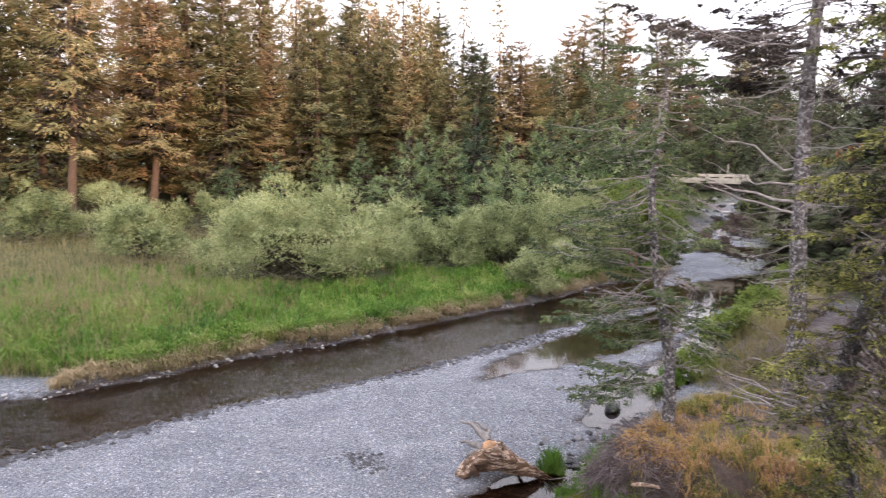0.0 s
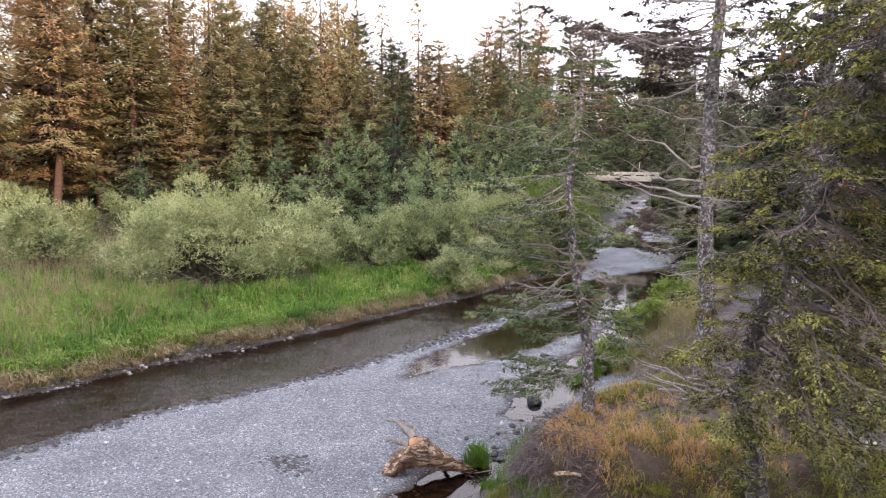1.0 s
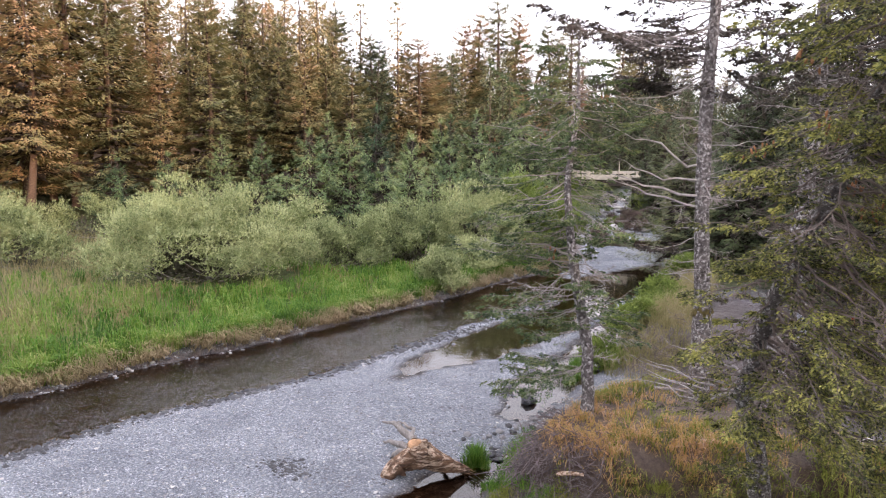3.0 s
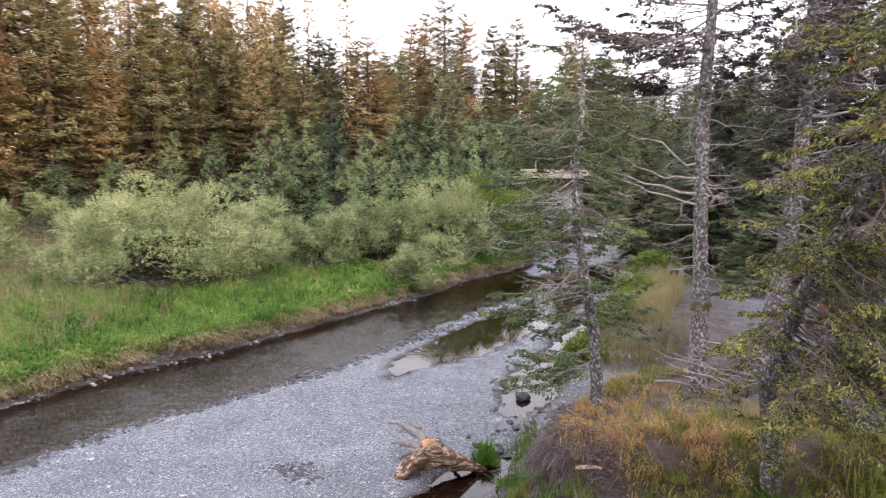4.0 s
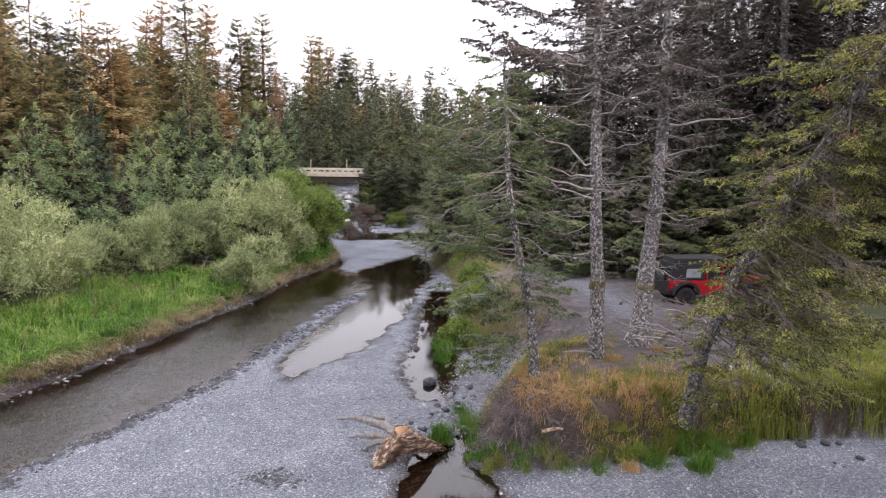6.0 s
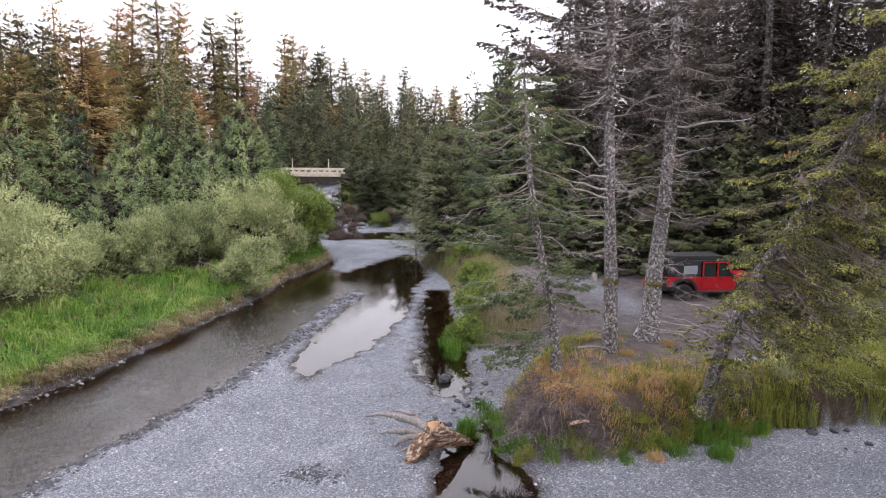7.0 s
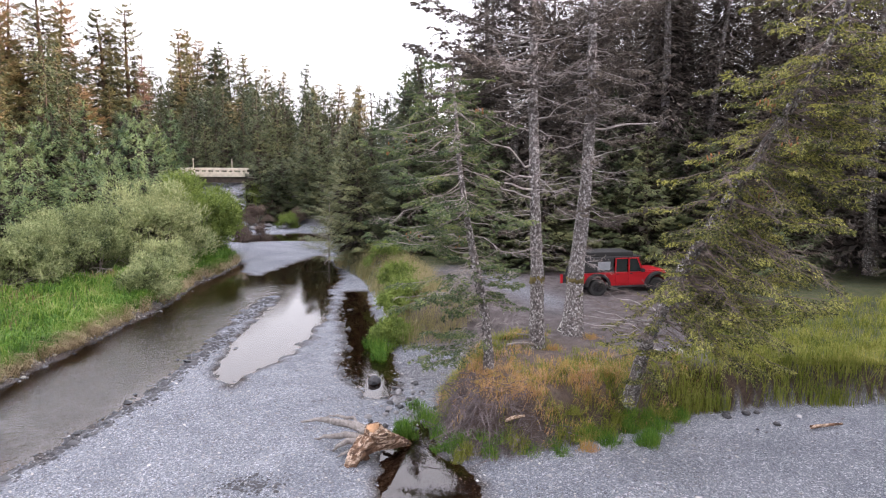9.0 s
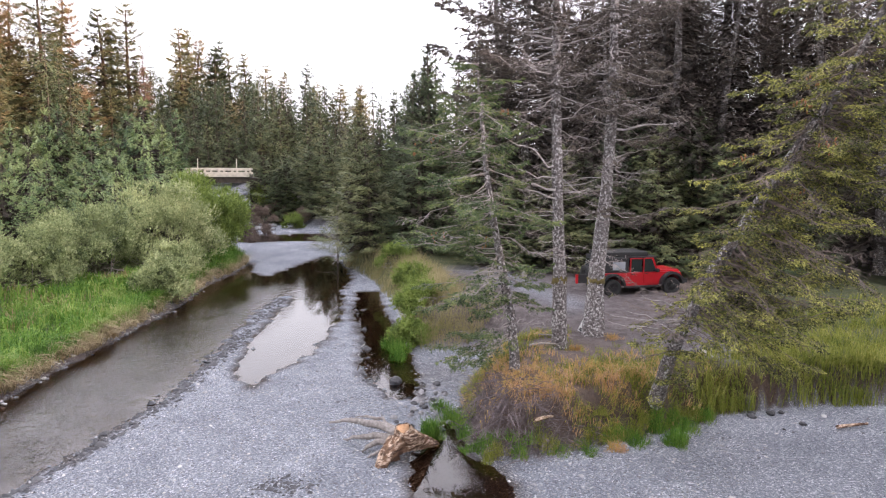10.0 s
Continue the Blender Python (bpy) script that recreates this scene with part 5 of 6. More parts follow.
for k, (x, y, r, h, n, mat) in enumerate([(2.66, 15.92, 0.27, 0.85, 1300, GRASS), (3.75, 15.85, 0.3, 0.6, 500, GRASS), (3.9, 16.3, 0.35, 0.7, 500, GRASS), (2.75, 14.35, 0.22, 0.4, 300, GRASS), (6.55, 10.95, 0.3, 0.6, 600, GRASS), (6.9, 11.1, 0.25, 0.5, 400, GRASS),
                                       (3.3, 15.2, 0.3, 0.5, 400, GRASS), (4.5, 12.2, 0.2, 0.3, 250, GRASS), (5.2, 11.9, 0.25, 0.4, 300, GRASS_GOLD), (7.6, 11.2, 0.35, 0.5, 500, GRASS), (8.6, 11.2, 0.35, 0.5, 500, GRASS), (5.9, 11.7, 0.3, 0.4, 400, GRASS), (4.3, 17.2, 0.3, 0.5, 300, GRASS),
                                       (10.1, 15.0, 0.3, 0.3, 350, GRASS_GOLD), (8.3, 15.2, 0.3, 0.3, 350, GRASS_GOLD), (9.2, 16.4, 0.25, 0.35, 300, GRASS_GOLD), (6.9, 21.9, 0.3, 0.8, 400, GRASS), (7.6, 22.6, 0.4, 1.0, 600, GRASS), (7.9, 23.5, 0.4, 0.9, 500, GRASS)]):
    tuft(x, y, r, h, n, mat, "tuft of long green grass at the water's edge" if mat is GRASS else "tuft of golden grass under the spruces", 400 + k)

rt = np.random.default_rng(66)
FOOT = [(2.8, 15.1), (2.65, 14.5), (2.9, 13.7), (3.5, 13.1), (4.2, 12.75), (5.0, 12.4), (5.8, 12.1), (6.6, 11.8), (7.4, 11.5), (8.2, 11.2), (9.0, 11.0)]
for k in range(34):
    q = rt.random() ** 0.7 * 9.99
    i = int(q)
    x, y = (FOOT[i][j] + (FOOT[i + 1][j] - FOOT[i][j]) * (q - i) + rt.normal() * 0.12 for j in (0, 1))
    tuft(x, y + 0.15 + 0.25 * rt.random(), rt.uniform(0.15, 0.34), rt.uniform(0.3, 0.6), 330, GRASS if k % 3 else GRASS_YELLOW, "tuft of green grass at the foot of the point", 700 + k)

# ---- rocks and sticks ----
ROCK_DARK = plain_mat("dark_wet_rock", (0.045, 0.045, 0.05), 0.45, 0, 0.4, 7.0, 0.5, 20.0)
ROCK_GREY = plain_mat("grey_rock", (0.27, 0.265, 0.27), 0.85, 0, 0.35, 6.0, 0.6, 25.0)
ROCK_PALE = plain_mat("pale_rock", (0.52, 0.50, 0.47), 0.85, 0, 0.25, 6.0, 0.6, 25.0)


def rock_mesh(seed, mat):
    rng = np.random.default_rng(seed)
    bm = bmesh.new()
    bmesh.ops.create_icosphere(bm, subdivisions=2, radius=1)
    cuts = [(Vector(unit(rng.normal(size=3))), rng.uniform(0.55, 0.85)) for _ in range(7)]
    for v in bm.verts:
        for nrm, lim in cuts:
            over = v.co.dot(nrm) - lim
            if over > 0:
                v.co -= nrm * over
        v.co += Vector(rng.normal(size=3)) * 0.02
    me = bpy.data.meshes.new("rock")
    bm.to_mesh(me)
    bm.free()
    me.materials.append(mat)
    return me


ROCKS = {m: [rock_mesh(60 + k, m) for k in range(4)] for m in (ROCK_DARK, ROCK_GREY, ROCK_PALE)}
rng = np.random.default_rng(21)


def rock(x, y, size, mat, label, group="", sink=0.3, flat=0.6):
    ob = new("rock", ROCKS[mat][int(rng.random() * 4)])
    z = max(height(x, y), -0.08)
    ob.matrix_basis = pose(x, y, z + size * flat * (0.5 - sink), 0, 0, rng.random() * 360) @ Matrix.Diagonal((size * 0.5, size * rng.uniform(0.35, 0.5), size * flat * 0.5, 1))
    return tagged(ob, label, "rock", group)


rock(5.02, 19.95, 0.52, ROCK_DARK, "dark wet rock standing in the still pool", sink=0.15, flat=0.75)
for x, y, s in [(10.0, 9.05, 0.22), (9.6, 10.25, 0.30), (10.2, 9.95, 0.30), (10.5, 9.8, 0.2), (9.85, 10.35, 0.25), (9.3, 9.3, 0.1)]:
    rock(x, y, s, ROCK_DARK, "dark rock lying on the grey gravel", "dark rocks on the gravel")
for k in range(70):
    a, q = rng.random(), rng.normal() * 0.35
    x, y = 3.1 + a * 2.6 + q, 16.2 + a * 3.3 - q
    rock(x, y, rng.uniform(0.10, 0.26), ROCK_DARK if rng.random() < 0.5 else ROCK_GREY, "wet cobble in the narrow channel", "cobbles in the channel")
for k in range(90):
    i = int(rng.random() * 13) + 3
    (x0, y0), (x1, y1) = LEFT_SHORE[i], LEFT_SHORE[i + 1]
    a = rng.random()
    rock(x0 + a * (x1 - x0) - 0.15 + rng.normal() * 0.2, y0 + a * (y1 - y0) + 0.15 + rng.normal() * 0.2, rng.uniform(0.08, 0.22), ROCK_GREY if rng.random() < 0.7 else ROCK_PALE, "stone along the foot of the bank", "stones along the bank")
for k in range(170):
    y = rng.uniform(60, 96)
    x = 21.5 + (y - 58) * 0.52 + rng.normal() * 2.2
    rock(x, y, rng.uniform(0.35, 1.3), ROCK_GREY if rng.random() < 0.6 else (ROCK_DARK if rng.random() < 0.6 else ROCK_PALE), "boulder in the stream below the bridge", "boulders below the bridge")
# fire ring
for k in range(11):
    a = k / 11 * 6.283
    rock(10.45 + 0.5 * math.cos(a), 12.35 + 0.5 * math.sin(a), rng.uniform(0.14, 0.26), ROCK_PALE if k % 3 == 0 else ROCK_GREY, "pale stone of the campfire ring", "campfire ring stones", sink=0.1)


def gravel_stones(count, box, size, mat, name, label, seed):
    """Loose pebbles, too many to count: small flattened octahedra."""
    rng = np.random.default_rng(seed)
    x, y = rng.uniform(box[0], box[1], count), rng.uniform(box[2], box[3], count)
    z, grass, dirt, wet, litter, earth = land(x, y)
    keep = (z > -0.12) & (grass < 0.3) & (dirt < 0.3) & (litter < 0.3)
    x, y, z = x[keep], y[keep], z[keep]
    n = len(x)
    s = size * rng.lognormal(0, 0.4, n)
    a = rng.random(n) * 6.283
    o = np.array([(1, 0, 0), (0, 1, 0), (-1, 0, 0), (0, -1, 0), (0, 0, 1), (0, 0, -1)], float)
    V = o[None] * np.stack([s, s * rng.uniform(0.5, 0.9, n), s * rng.uniform(0.3, 0.6, n)], 1)[:, None] + rng.normal(size=(n, 6, 3)) * (s * 0.12)[:, None, None]
    V = np.stack([V[..., 0] * np.cos(a)[:, None] - V[..., 1] * np.sin(a)[:, None], V[..., 0] * np.sin(a)[:, None] + V[..., 1] * np.cos(a)[:, None], V[..., 2]], -1)
    V += np.stack([x, y, z + s * 0.12], 1)[:, None]
    F = np.array([(0, 1, 4), (1, 2, 4), (2, 3, 4), (3, 0, 4)])
    f = (np.arange(n)[:, None, None] * 6 + F[None]).ravel()
    return tagged(new(name, mesh_from(name, V.reshape(-1, 3), f, 3, mat)), label, "gravel", kind="stuff")


def pebble_mat():
    m, n, l, p = nodes_of("pebbles")
    geo = n.new("ShaderNodeNewGeometry")
    col = ramp_node(n, l, geo.outputs["Random Per Island"], [(0.0, (0.10, 0.10, 0.115)), (0.5, (0.25, 0.25, 0.26)), (0.85, (0.38, 0.375, 0.37)), (1.0, (0.60, 0.58, 0.56))])
    l.new(col, p.inputs["Base Color"])
    p.inputs["Roughness"].default_value = 0.8
    return m


PEBBLE = pebble_mat()
gravel_stones(34000, (-10, 8, 9, 27), 0.021, PEBBLE, "pebbles", "loose grey and white pebbles on the gravel bar", 71)
gravel_stones(4000, (-12, 12, 6, 30), 0.03, PEBBLE, "cobbles", "larger pale and dark cobbles on the gravel bar", 72)


def shore_stones(line, count, size, name, label, seed, mat=ROCK_DARK):
    """Stones strewn along a water's edge."""
    rng = np.random.default_rng(seed)
    P = np.array(line, float)
    q = rng.random(count) * (len(P) - 1.001)
    i = q.astype(int)
    xy = P[i] + (P[i + 1] - P[i]) * (q - i)[:, None]
    x, y = xy[:, 0] + rng.normal(size=count) * 0.22, xy[:, 1] + rng.normal(size=count) * 0.22
    z = land(x, y)[0]
    s = size * rng.lognormal(0, 0.45, count)
    o = np.array([(1, 0, 0), (0, 1, 0), (-1, 0, 0), (0, -1, 0), (0, 0, 1)], float)
    V = o[None] * np.stack([s, s * rng.uniform(0.6, 1.0, count), s * rng.uniform(0.4, 0.7, count)], 1)[:, None] + rng.normal(size=(count, 5, 3)) * (s * 0.18)[:, None, None]
    V += np.stack([x, y, z + s * 0.08], 1)[:, None]
    F = np.array([(0, 1, 4), (1, 2, 4), (2, 3, 4), (3, 0, 4)])
    f = (np.arange(count)[:, None, None] * 5 + F[None]).ravel()
    return tagged(new(name, mesh_from(name, V.reshape(-1, 3), f, 3, mat)), label, "stones", kind="stuff")


shore_stones([(10.0, 34.2), (8, 32.6), (4.8, 29.0), (2.6, 27.0), (0.6, 25.0), (-1.2, 23.3), (-3.3, 21.9), (-6.3, 19.7), (-8.6, 17.5), (-10.5, 15.9), (-14, 13.2)], 1500, 0.055, "wet_stones", "dark wet stones along the edge of the gravel bar", 75)
shore_stones([(x - 0.2, y + 0.2) for x, y in LEFT_SHORE[4:18]], 1300, 0.04, "bank_pebbles", "pale and brown pebbles along the foot of the grassy bank", 78, PEBBLE)
shore_stones([(4.4, 20.0), (5.4, 21.8), (7.2, 24.2), (9.8, 27.6), (12, 30.4)], 300, 0.06, "pool_stones", "dark wet stones beside the still pool", 76)

shore_stones([(-2.2, 16.35), (-1.8, 16.1), (-1.4, 15.8)], 260, 0.03, "damp_pebbles", "patch of dark damp pebbles on the gravel bar", 77)


def stick(pts, r, mat, label, name="stick", sides=7):
    P = along(pts, np.linspace(0, 1, 6))
    org = P[0].copy()
    ob = new(name, lumpy(P - org, np.linspace(1, 0.7, 6) * r, sides, np.random.default_rng(int(r * 1e4)), 0.08, mat, name))
    ob.matrix_basis = pose(*org)
    return tagged(ob, label, "stick")


z = height(10.8, 8.0)
stick([(10.3, 8.3, z + 0.08), (10.7, 8.05, z + 0.09), (11.2, 7.8, z + 0.07)], 0.05, WOOD_RAW, "short brown driftwood log lying on gravel", "driftwood_log")
stick([(3.85, 13.45, 0.85), (4.1, 13.3, 0.9), (4.35, 13.25, 0.88)], 0.055, WOOD_RAW, "short broken orange branch on the bank", "broken_branch")
stick([(7.2, 16.2, 1.62), (7.6, 15.9, 1.68), (8.0, 15.6, 1.6)], 0.04, WOOD_GREY, "grey dead branch on the ground", "dead_branch")
stick([(9.2, 15.9, 1.55), (8.7, 16.4, 1.65), (8.6, 16.9, 1.6)], 0.03, WOOD_GREY, "grey dead branch on the ground", "dead_branch")


ROOT_GREY = plain_mat("dead_grey_roots", (0.195, 0.158, 0.160), 0.9, 0, 0.6, 3.0)


def root_tangle():
    """Dead roots and stalks that hang down the flank of the point."""
    rng = np.random.default_rng(91)
    P, r = [], []
    edge = [(5.4, 17.2), (3.7, 15.7), (2.75, 14.4), (2.9, 13.6), (3.6, 13.0), (4.9, 12.45)]
    for _ in range(900):
        a = 0.5 + rng.random() ** 1.1 * 4.1
        i = min(int(a), 4)
        e = np.array(edge[i]) + (np.array(edge[i + 1]) - edge[i]) * (a - i)
        c = np.array([6.0, 14.6])
        inn = e + (c - e) * rng.uniform(0.12, 0.5)
        s = np.array([inn[0], inn[1], height(*inn) + 0.03])
        out = e + (e - c) * rng.uniform(-0.25, 0.0) + rng.normal(size=2) * 0.25
        d = np.array([out[0], out[1], max(height(*out), 0) + rng.uniform(0.02, 0.2)])
        m = (s + d) / 2 + rng.normal(size=3) * 0.26 + [0, 0, 0.10]
        if rng.random() < 0.75:                  # loose stalks lying any way
            m = np.array([inn[0], inn[1], 0]) * 0.5 + np.array([out[0], out[1], 0]) * 0.5 + np.append(rng.normal(size=2) * 0.3, 0)
            m[2] = max(height(m[0], m[1]), 0) + rng.uniform(0.02, 0.2)
            s, d = m + rng.normal(size=3) * [0.22, 0.22, 0.12], m + rng.normal(size=3) * [0.22, 0.22, 0.12]
        P.append(along([s, m, d], np.linspace(0, 1, 5)))
        r.append(np.linspace(1, 0.3, 5) * rng.uniform(0.003, 0.012))
    return tagged(new("root_tangle", tube_mesh("root_tangle", P, r, ROOT_GREY, 4)), "brown tangle of dead roots on the eroded bank", "roots", kind="stuff")


root_tangle()


def bank_grass_right(x, y):
    d = -signed(x, y, TERRACE)
    return (d > 0.1) & (d < 2.6) & (y > 21.2) & (rng.random(len(x)) < np.clip(0.5 + 0.8 * ripple(x, y, 1.2, 6), 0.05, 1))


rng = np.random.default_rng(9)
x, y, z = scatter(rng, 110000, (7, 20, 21, 42), bank_grass_right)
tagged(new("stream_grass", tris("stream_grass", blades(rng, x, y, z, rng.uniform(0.4, 1.1, len(x)), rng.uniform(0.014, 0.026, len(x)), 0.8), GRASS_PALE)), "long yellow-green grass along the stream", "grass", kind="stuff")

# ---- sign board ----
WHITE = plain_mat("white_board", (0.78, 0.78, 0.76), 0.5, 0, 0.06, 5.0)
BLACK = plain_mat("black_print", (0.02, 0.02, 0.022), 0.6, 0, 0.2)


def box(cx, cy, cz, sx, sy, sz, bevel=0.0, seg=2):
    bm = bmesh.new()
    bmesh.ops.create_cube(bm, size=1, matrix=Matrix.Translation((cx, cy, cz)) @ Matrix.Diagonal((sx, sy, sz, 1)))
    if bevel:
        bmesh.ops.bevel(bm, geom=bm.edges[:], offset=bevel, segments=seg, affect="EDGES", profile=0.7)
    return bm


sign = thing("sign_board", pose(10.05, 16.22, height(10.05, 16.22)) @ pose(0, 0, 0, 0, 0, -62) @ pose(0, 0, 0, -8, 24, 0), "small white notice board leaning against the tree", "sign")
part("board", box(0, 0, 0.25, 0.24, 0.015, 0.46, 0.003), sign, mat=WHITE)
for k, (dz, w) in enumerate([(0.40, 0.16), (0.345, 0.18), (0.29, 0.15), (0.13, 0.18), (0.075, 0.18)]):
    part("text_bar", box(0, -0.0095, dz, w, 0.003, 0.022 if k < 3 else 0.045), sign, mat=BLACK)

# ---- red off-road car ----
CAR_RED = plain_mat("red_car_paint", (0.40, 0.010, 0.018), 0.3, 0, 0.06, 3.0)
CAR_BLACK = plain_mat("black_plastic", (0.018, 0.018, 0.02), 0.55, 0, 0.2, 8.0)
RUBBER = plain_mat("tyre_rubber", (0.022, 0.022, 0.022), 0.85, 0, 0.2, 10.0, 0.3, 60.0)
RIM = plain_mat("dark_alloy", (0.06, 0.06, 0.065), 0.35, 0.8, 0.15)
LAMP_RED = plain_mat("red_lamp_plastic", (0.5, 0.02, 0.02), 0.2, 0, 0.05)
LAMP_CLEAR = plain_mat("clear_lamp", (0.75, 0.75, 0.75), 0.1, 0.3, 0.05)
# quarter window glass: the reflected sky is painted in as a pale colour
GLASS_PALE = plain_mat("glass_sky_reflection", (0.30, 0.32, 0.35), 0.12, 0.0, 0.15)
GLASS = plain_mat("car_glass", (0.02, 0.025, 0.03), 0.04, 0.0, 0.1)


def side_profile(pts, width, y0=0.0, bevel=0.03):
    """A closed outline in x, z, extruded across the car."""
    bm = bmesh.new()
    vs = [bm.verts.new((x, y0 - width / 2, z)) for x, z in pts]
    f = bm.faces.new(vs)
    r = bmesh.ops.extrude_face_region(bm, geom=[f])
    bmesh.ops.translate(bm, verts=[v for v in r["geom"] if isinstance(v, bmesh.types.BMVert)], vec=(0, width, 0))
    bmesh.ops.recalc_face_normals(bm, faces=bm.faces[:])
    if bevel:
        bmesh.ops.bevel(bm, geom=bm.edges[:], offset=bevel, segments=2, affect="EDGES", profile=0.7)
    return bm


def arch(cx, cz, r, a0, a1, n=9):
    return [(cx + r * math.cos(radians(a0 + (a1 - a0) * k / (n - 1))), cz + r * math.sin(radians(a0 + (a1 - a0) * k / (n - 1)))) for k in range(n)]


def wheel_meshes():
    bm = bmesh.new()
    prof = [(0.24, -0.11), (0.34, -0.13), (0.40, -0.12), (0.415, -0.06), (0.415, 0.06), (0.40, 0.12), (0.34, 0.13), (0.24, 0.11)]
    n = 32
    rings = [[bm.verts.new((r * math.cos(6.2832 * k / n) * (1.0 if (abs(y) > 0.07 or k % 2) else 0.97), y, r * math.sin(6.2832 * k / n) * (1.0 if (abs(y) > 0.07 or k % 2) else 0.97))) for r, y in prof] for k in range(n)]
    for k in range(n):
        a, b = rings[k], rings[(k + 1) % n]
        for j in range(len(prof)):
            bm.faces.new((a[j], a[(j + 1) % len(prof)], b[(j + 1) % len(prof)], b[j]))
    tyre = bpy.data.meshes.new("tyre")
    bmesh.ops.recalc_face_normals(bm, faces=bm.faces[:])
    bm.to_mesh(tyre); bm.free()
    tyre.materials.append(RUBBER)
    bm = bmesh.new()
    bmesh.ops.create_cone(bm, cap_ends=True, segments=28, radius1=0.245, radius2=0.245, depth=0.16, matrix=Matrix.Rotation(radians(90), 4, "X"))
    for k in range(5):
        a = k * 6.2832 / 5
        for s in (-1, 1):
            bmesh.ops.create_cube(bm, size=1, matrix=Matrix.Rotation(a, 4, "Y") @ Matrix.Translation((0.13, s * 0.09, 0)) @ Matrix.Diagonal((0.2, 0.03, 0.055, 1)))
    for s in (-1, 1):
        bmesh.ops.create_cone(bm, cap_ends=True, segments=14, radius1=0.06, radius2=0.05, depth=0.05, matrix=Matrix.Translation((0, s * 0.1, 0)) @ Matrix.Rotation(radians(90), 4, "X"))
    rim = bpy.data.meshes.new("rim")
    bm.to_mesh(rim); bm.free()
    rim.materials.append(RIM)
    return tyre, rim


def red_car(m):
    """x forward, y to its left, z up; the origin lies under its middle."""
    t = thing("car", m, "red four-door off-road car with a black hardtop parked on dirt", "car")
    xr, xf, wz, wr = -1.45, 1.5, 0.415, 0.50
    body = side_profile([(-2.05, 0.62), (-2.05, 1.12), (0.62, 1.12), (0.78, 1.14), (2.0, 1.06), (2.05, 0.98), (2.05, 0.66)] + [(xf + 0.52, 0.66)] + arch(xf, wz + 0.1, wr, 20, 160)[0:] + [(xf - 0.56, 0.48), (xr + 0.56, 0.48)] + arch(xr, wz + 0.1, wr, 20, 160) + [(xr - 0.52, 0.62)], 1.56, 0, 0.025)
    part("body", body, t, mat=CAR_RED)
    part("hood", box(1.38, 0, 1.125, 1.22, 1.24, 0.10, 0.04, 3), t, mat=CAR_RED)
    part("chassis", box(0, 0, 0.5, 3.9, 0.9, 0.18, 0.02), t, mat=CAR_BLACK)
    part("hardtop", side_profile([(-2.03, 1.13), (-1.96, 1.82), (-0.62, 1.86), (-0.62, 1.13)], 1.5, 0, 0.05), t, "black hardtop", CAR_BLACK)
    part("roof", box(-0.62, 0, 1.845, 2.75, 1.46, 0.075, 0.03, 3), t, "black roof", CAR_BLACK)
    part("grille", box(2.06, 0, 0.90, 0.06, 1.16, 0.40, 0.03), t, mat=CAR_RED)
    for k in range(7):
        part("grille_slot", box(2.093, -0.36 + 0.12 * k, 0.9, 0.012, 0.06, 0.28, 0.004), t, mat=CAR_BLACK)
    for s in (-1, 1):
        for x0, x1, lab in ((-0.56, 0.06, "rear"), (0.10, 0.80, "front")):
            door = part("door", box((x0 + x1) / 2, s * 0.79, 0.86, x1 - x0, 0.03, 0.54, 0.015), t, mat=CAR_RED)
            part("door_handle", box(x0 + 0.12, s * 0.815, 1.05, 0.16, 0.03, 0.035, 0.01), door, mat=CAR_BLACK)
            slant = 0.0 if lab == "rear" else 0.26
            for fx, fw in ((x0 + 0.03, 0.06),):
                part("window_pillar", side_profile([(fx - 0.03, 1.12), (fx + 0.03, 1.12), (fx + 0.03, 1.80), (fx - 0.03, 1.80)], 0.05, s * 0.735, 0.008), t, mat=CAR_RED)
            part("window_rail", side_profile([(x0, 1.77), (x1 - slant, 1.77), (x1 - slant, 1.82), (x0, 1.82)], 0.05, s * 0.735, 0.008), t, mat=CAR_RED)
            part("side_window", side_profile([(x0 + 0.06, 1.14), (x1 - 0.02, 1.14), (x1 - 0.02 - slant, 1.77), (x0 + 0.06, 1.77)], 0.012, s * 0.73, 0), t, "dark reflecting glass", GLASS)
        part("windscreen_pillar", side_profile([(0.80, 1.12), (0.88, 1.12), (0.60, 1.83), (0.52, 1.83)], 0.07, s * 0.70, 0.01), t, mat=CAR_RED)
        part("quarter_window", side_profile([(-1.42, 1.26), (-0.80, 1.26), (-0.80, 1.66), (-1.40, 1.65)], 0.012, s * 0.752, 0), t, "glass with the reflected sky painted pale", GLASS_PALE)
        for cx, nm in ((xf, "front"), (xr, "rear")):
            o, i = arch(cx, wz + 0.1, 0.60, 0, 180, 11), arch(cx, wz + 0.1, 0.49, 180, 0, 11)
            part("fender_flare", side_profile(o + i, 0.24, s * 0.86, 0.015), t, "black plastic fender flare", CAR_BLACK)
        part("mirror", box(0.72, s * 0.92, 1.22, 0.12, 0.2, 0.17, 0.03), t, mat=CAR_BLACK)
        part("headlight", box(2.095, s * 0.44, 0.98, 0.03, 0.19, 0.19, 0.06, 3), t, mat=LAMP_CLEAR)
        part("tail_light", box(-2.07, s * 0.70, 0.92, 0.06, 0.14, 0.22, 0.02), t, mat=LAMP_RED)
        part("side_step", box(0.02, s * 0.82, 0.44, 1.75, 0.1, 0.06, 0.02), t, mat=CAR_BLACK)
    part("windscreen", side_profile([(0.83, 1.14), (0.86, 1.14), (0.58, 1.82), (0.55, 1.82)], 1.34, 0, 0), t, mat=GLASS)
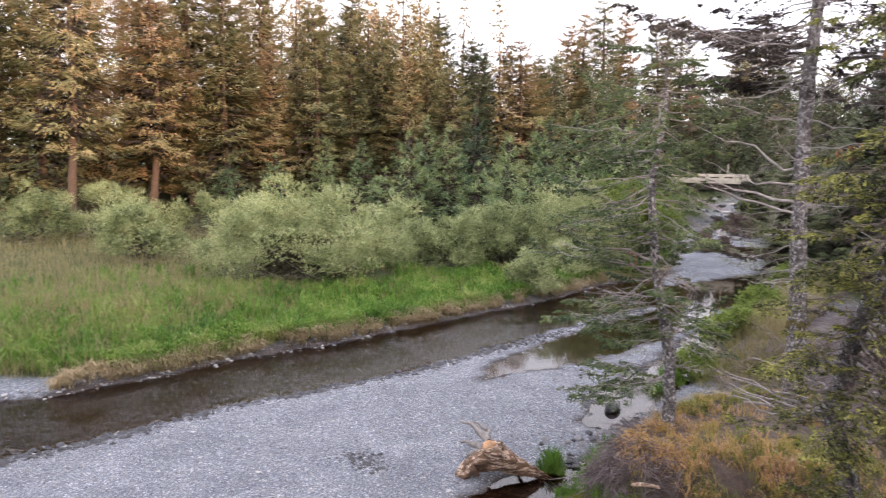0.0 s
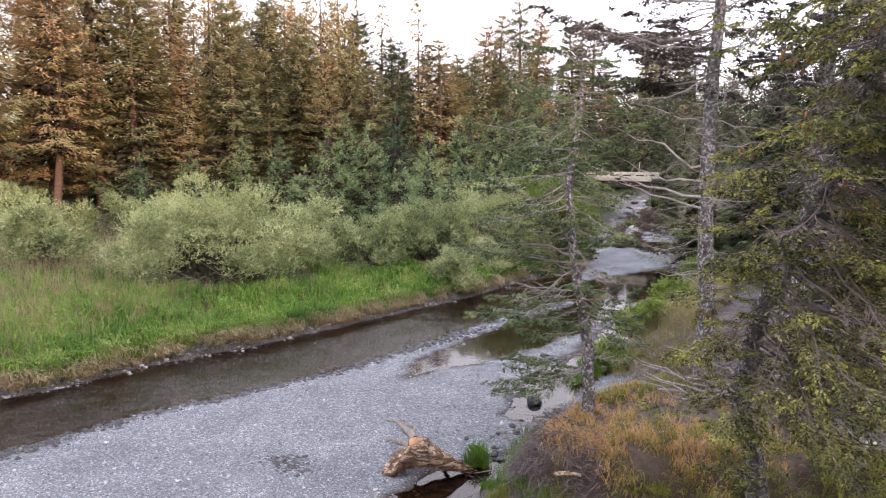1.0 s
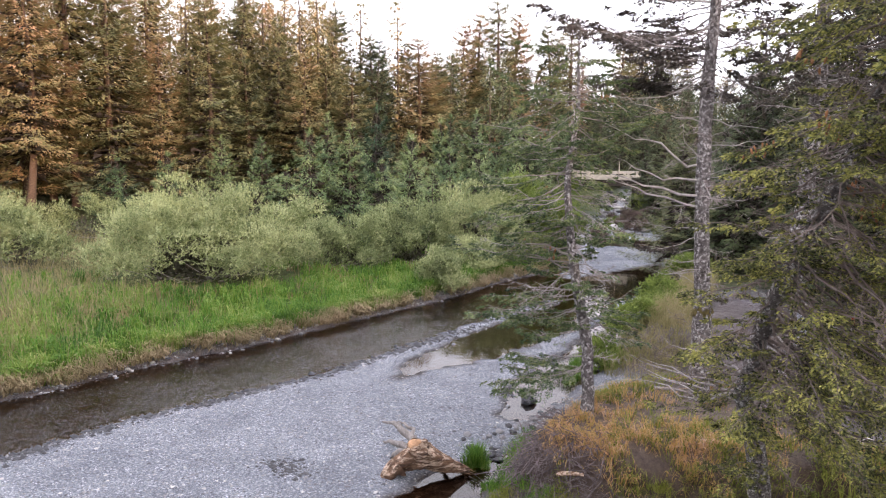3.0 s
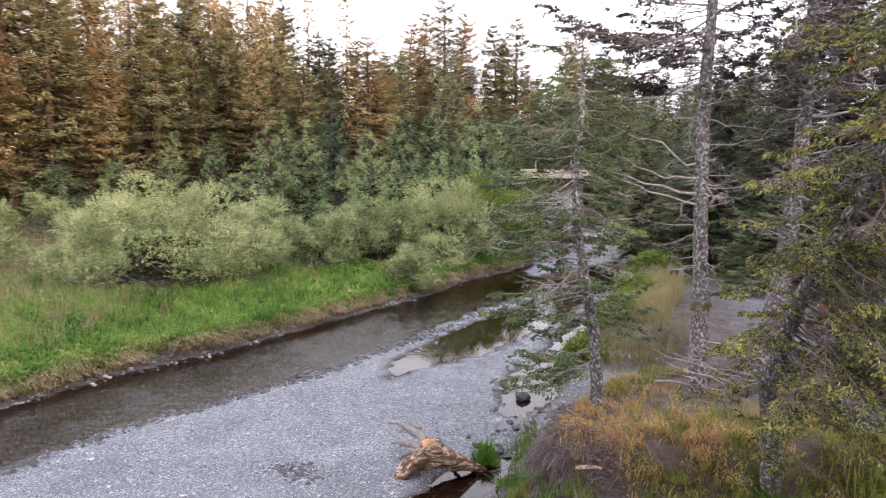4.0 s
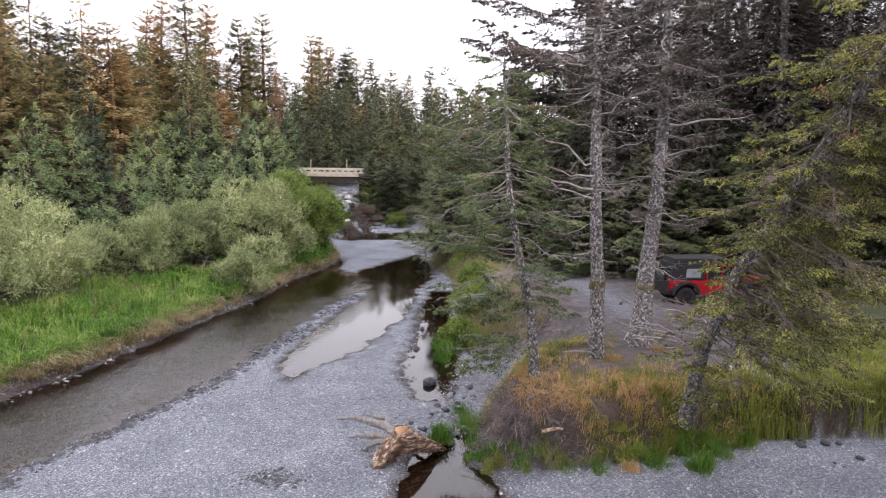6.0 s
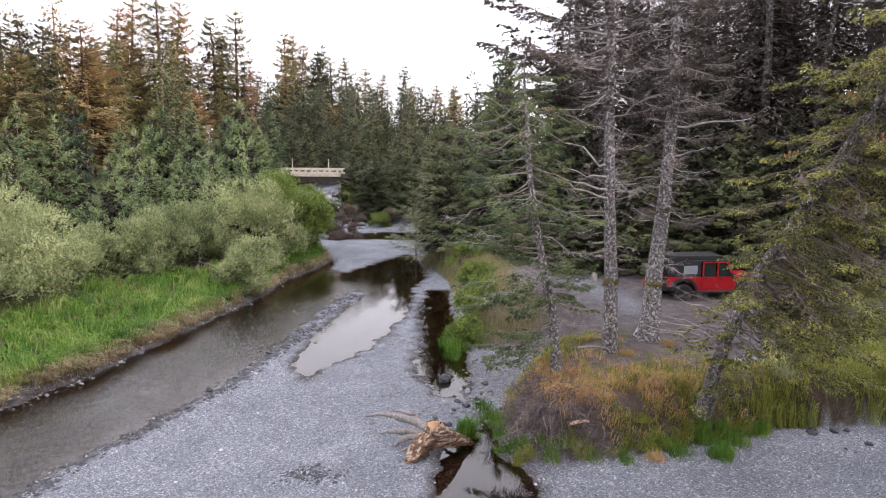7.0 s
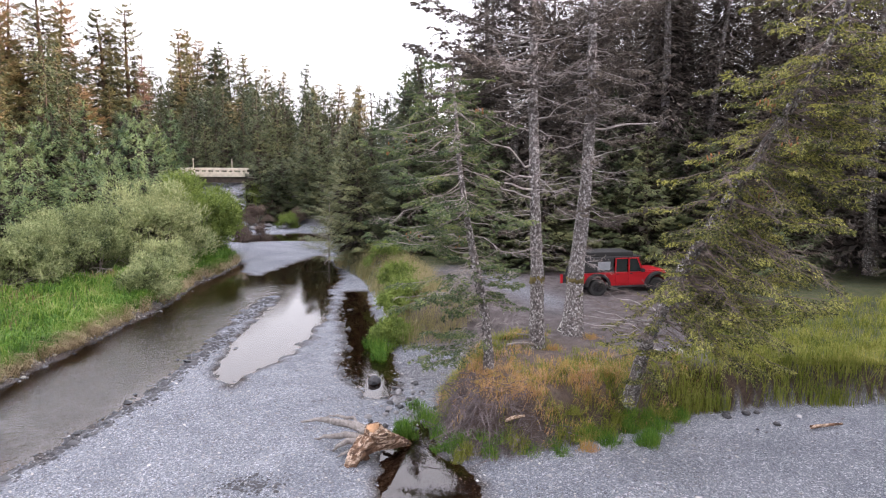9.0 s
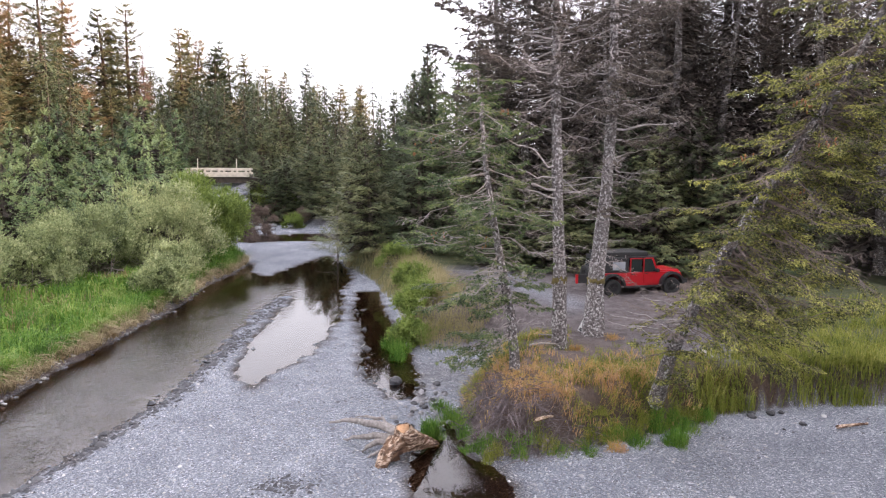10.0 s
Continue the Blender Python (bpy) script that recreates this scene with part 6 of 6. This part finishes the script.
    gate = part("open_tailgate", box(-2.62, -0.74, 0.92, 0.95, 0.07, 0.42, 0.02), t, "tailgate swung open, grey inside", CAR_BLACK)
    part("gate_edge", box(-3.13, -0.74, 0.92, 0.10, 0.10, 0.44, 0.02), gate, "red painted edge", CAR_RED)
    part("roof_tent", box(-0.75, 0, 1.99, 2.25, 1.3, 0.22, 0.06, 3), t, "folded black roof tent", RUBBER)
    part("rear_window", box(-2.03, 0, 1.48, 0.015, 1.2, 0.45, 0.005), t, mat=GLASS)
    part("front_bumper", box(2.25, 0, 0.62, 0.22, 1.66, 0.2, 0.04), t, mat=CAR_BLACK)
    part("rear_bumper", box(-2.16, 0, 0.60, 0.2, 1.6, 0.2, 0.04), t, mat=CAR_BLACK)
    tyre, rim = wheel_meshes()
    for x, y, z, turn in ((xf, 0.80, wz, 0), (xf, -0.80, wz, 0), (xr, 0.80, wz, 0), (xr, -0.80, wz, 0), (-2.30, 0, 1.0, 90)):
        w = part("wheel" if turn == 0 else "spare_wheel", tyre, t)
        w.matrix_basis = pose(x, y, z, 0, 0, turn)
        part("rim", rim, w, "dark alloy rim")
    return t


CAR_TURN = -30.0
cx, cy = 17.2 + 1.45 * math.cos(radians(CAR_TURN)) + 0.85 * math.sin(radians(-CAR_TURN)), 19.3 + 1.45 * math.sin(radians(CAR_TURN)) + 0.85 * math.cos(radians(CAR_TURN))
red_car(pose(cx, cy, height(cx, cy) - 0.03, 0, 0, CAR_TURN) @ Matrix.Diagonal((1, 1, 0.92, 1)))

# ---- bridge ----
PLANK = plain_mat("pale_weathered_timber", (0.60, 0.54, 0.44), 0.8, 0, 0.2, 3.0, 0.3, 20.0)
# dark beams, with the shade under the bridge put into the colour
SHADED_BEAM = plain_mat("shaded_bridge_beam", (0.07, 0.055, 0.045), 0.9, 0, 0.3, 3.0)
bridge = thing("bridge", pose(26.3, 77.6, 5.2, 0, 0, -36), "small road bridge with pale timber guard rails over the stream", "bridge")
part("deck", box(0.5, 0, 0.0, 12, 4.1, 0.28, 0.02), bridge, mat=SHADED_BEAM)
for y in (-1.8, -0.6, 0.6, 1.8):
    part("girder", box(0.5, y, -0.42, 12, 0.35, 0.55, 0.01), bridge, mat=SHADED_BEAM)
for s in (-1, 1):
    part("kerb_beam", box(0.5, s * 2.1, 0.16, 12, 0.25, 0.46, 0.02), bridge, mat=PLANK)
    part("rail", box(0.5, s * 2.08, 0.72, 12, 0.10, 0.22, 0.015), bridge, mat=PLANK)
    for k in range(9):
        part("rail_post", box(-5.2 + 1.42 * k, s * 2.17, 0.50, 0.24, 0.16, 0.66, 0.01), bridge, mat=PLANK)
for s in (-1, 1):
    part("abutment", box(0.5 + s * 6.4, 0, -2.2, 0.8, 3.6, 4.0, 0.05), bridge, mat=SHADED_BEAM)
part("marker_post", box(5.2, -2.3, 1.2, 0.08, 0.08, 1.4, 0.01), bridge, mat=PLANK)
part("marker_post", box(1.2, -2.3, 1.2, 0.08, 0.08, 1.4, 0.01), bridge, mat=PLANK)

# ---- far bank details ----
SHRUB_BROWN = leaf_mat("bare_shrub_twigs", [(0.2, (0.10, 0.07, 0.06)), (0.5, (0.19, 0.14, 0.12)), (0.85, (0.26, 0.21, 0.16))], 0.15)
for k, (x, y, w, d, h, n) in enumerate([(21.9, 56.8, 3.4, 2.6, 1.9, 4500), (24.4, 64.8, 2.6, 2.2, 1.5, 3000), (27.8, 66, 4.2, 2.8, 2.3, 4500), (31.5, 69, 4, 3, 2.2, 3000), (30, 73, 3, 3, 1.6, 2500), (33, 66.5, 3, 2.5, 2.0, 2500)]):
    bush(x, y, w, d, h, n, SHRUB_BROWN, "bare brownish shrub among the gravel bars", "bare_shrub", seed=360 + k, leaf=0.12, lobes=14)
for k, (x, y, w, d, h, n) in enumerate([(30.3, 63.8, 2.5, 2.2, 1.5, 3000), (31.6, 71.4, 3.6, 3, 4.2, 5000), (34.0, 70.5, 4, 3, 3.0, 4000), (28.0, 70.5, 2.0, 2.0, 1.2, 2000)]):
    bush(x, y, w, d, h, n, ALDER, "green shrub among the gravel bars", "shrub", seed=370 + k, leaf=0.14, lobes=20)

# ---- pale broken stump behind the camp, and a dead snag over the pool ----
stump = new("tree_stump", lumpy([(0, 0, -0.1), (0, 0, 0.05), (0.01, 0, 0.2), (0.02, 0.01, 0.34), (0.04, 0.0, 0.4)], [0.18, 0.15, 0.13, 0.12, 0.04], 14, np.random.default_rng(3), 0.08, WOOD_GREY, "tree_stump"))
stump.matrix_basis = pose(18.0, 24.8, height(18.0, 24.8))
tagged(stump, "short pale broken tree stump beside the dirt clearing", "stump")
snag = thing("dead_snag", pose(20.0, 42.8, height(20.0, 42.8)), "bare grey dead snag hanging over the pool", "tree")
for k in range(9):
    rs = np.random.default_rng(500 + k)
    b = np.array([0.0, 0.0, 0.3 + 0.35 * k])
    e = b + np.array([-1.4 - rs.random(), -0.6 + rs.normal() * 0.7, -0.2 + rs.normal() * 0.5])
    part("limb", tube_mesh("limb", [along([b, (b + e) / 2 + rs.normal(size=3) * 0.15, e], np.linspace(0, 1, 5))], [np.linspace(0.03, 0.008, 5)], TWIG, 5), snag)
part("trunk", tube_mesh("trunk", [along([(0, 0, -0.2), (-0.1, -0.1, 2), (-0.1, -0.2, 4.2)], np.linspace(0, 1, 6))], [np.linspace(0.08, 0.02, 6)], TWIG, 7), snag)
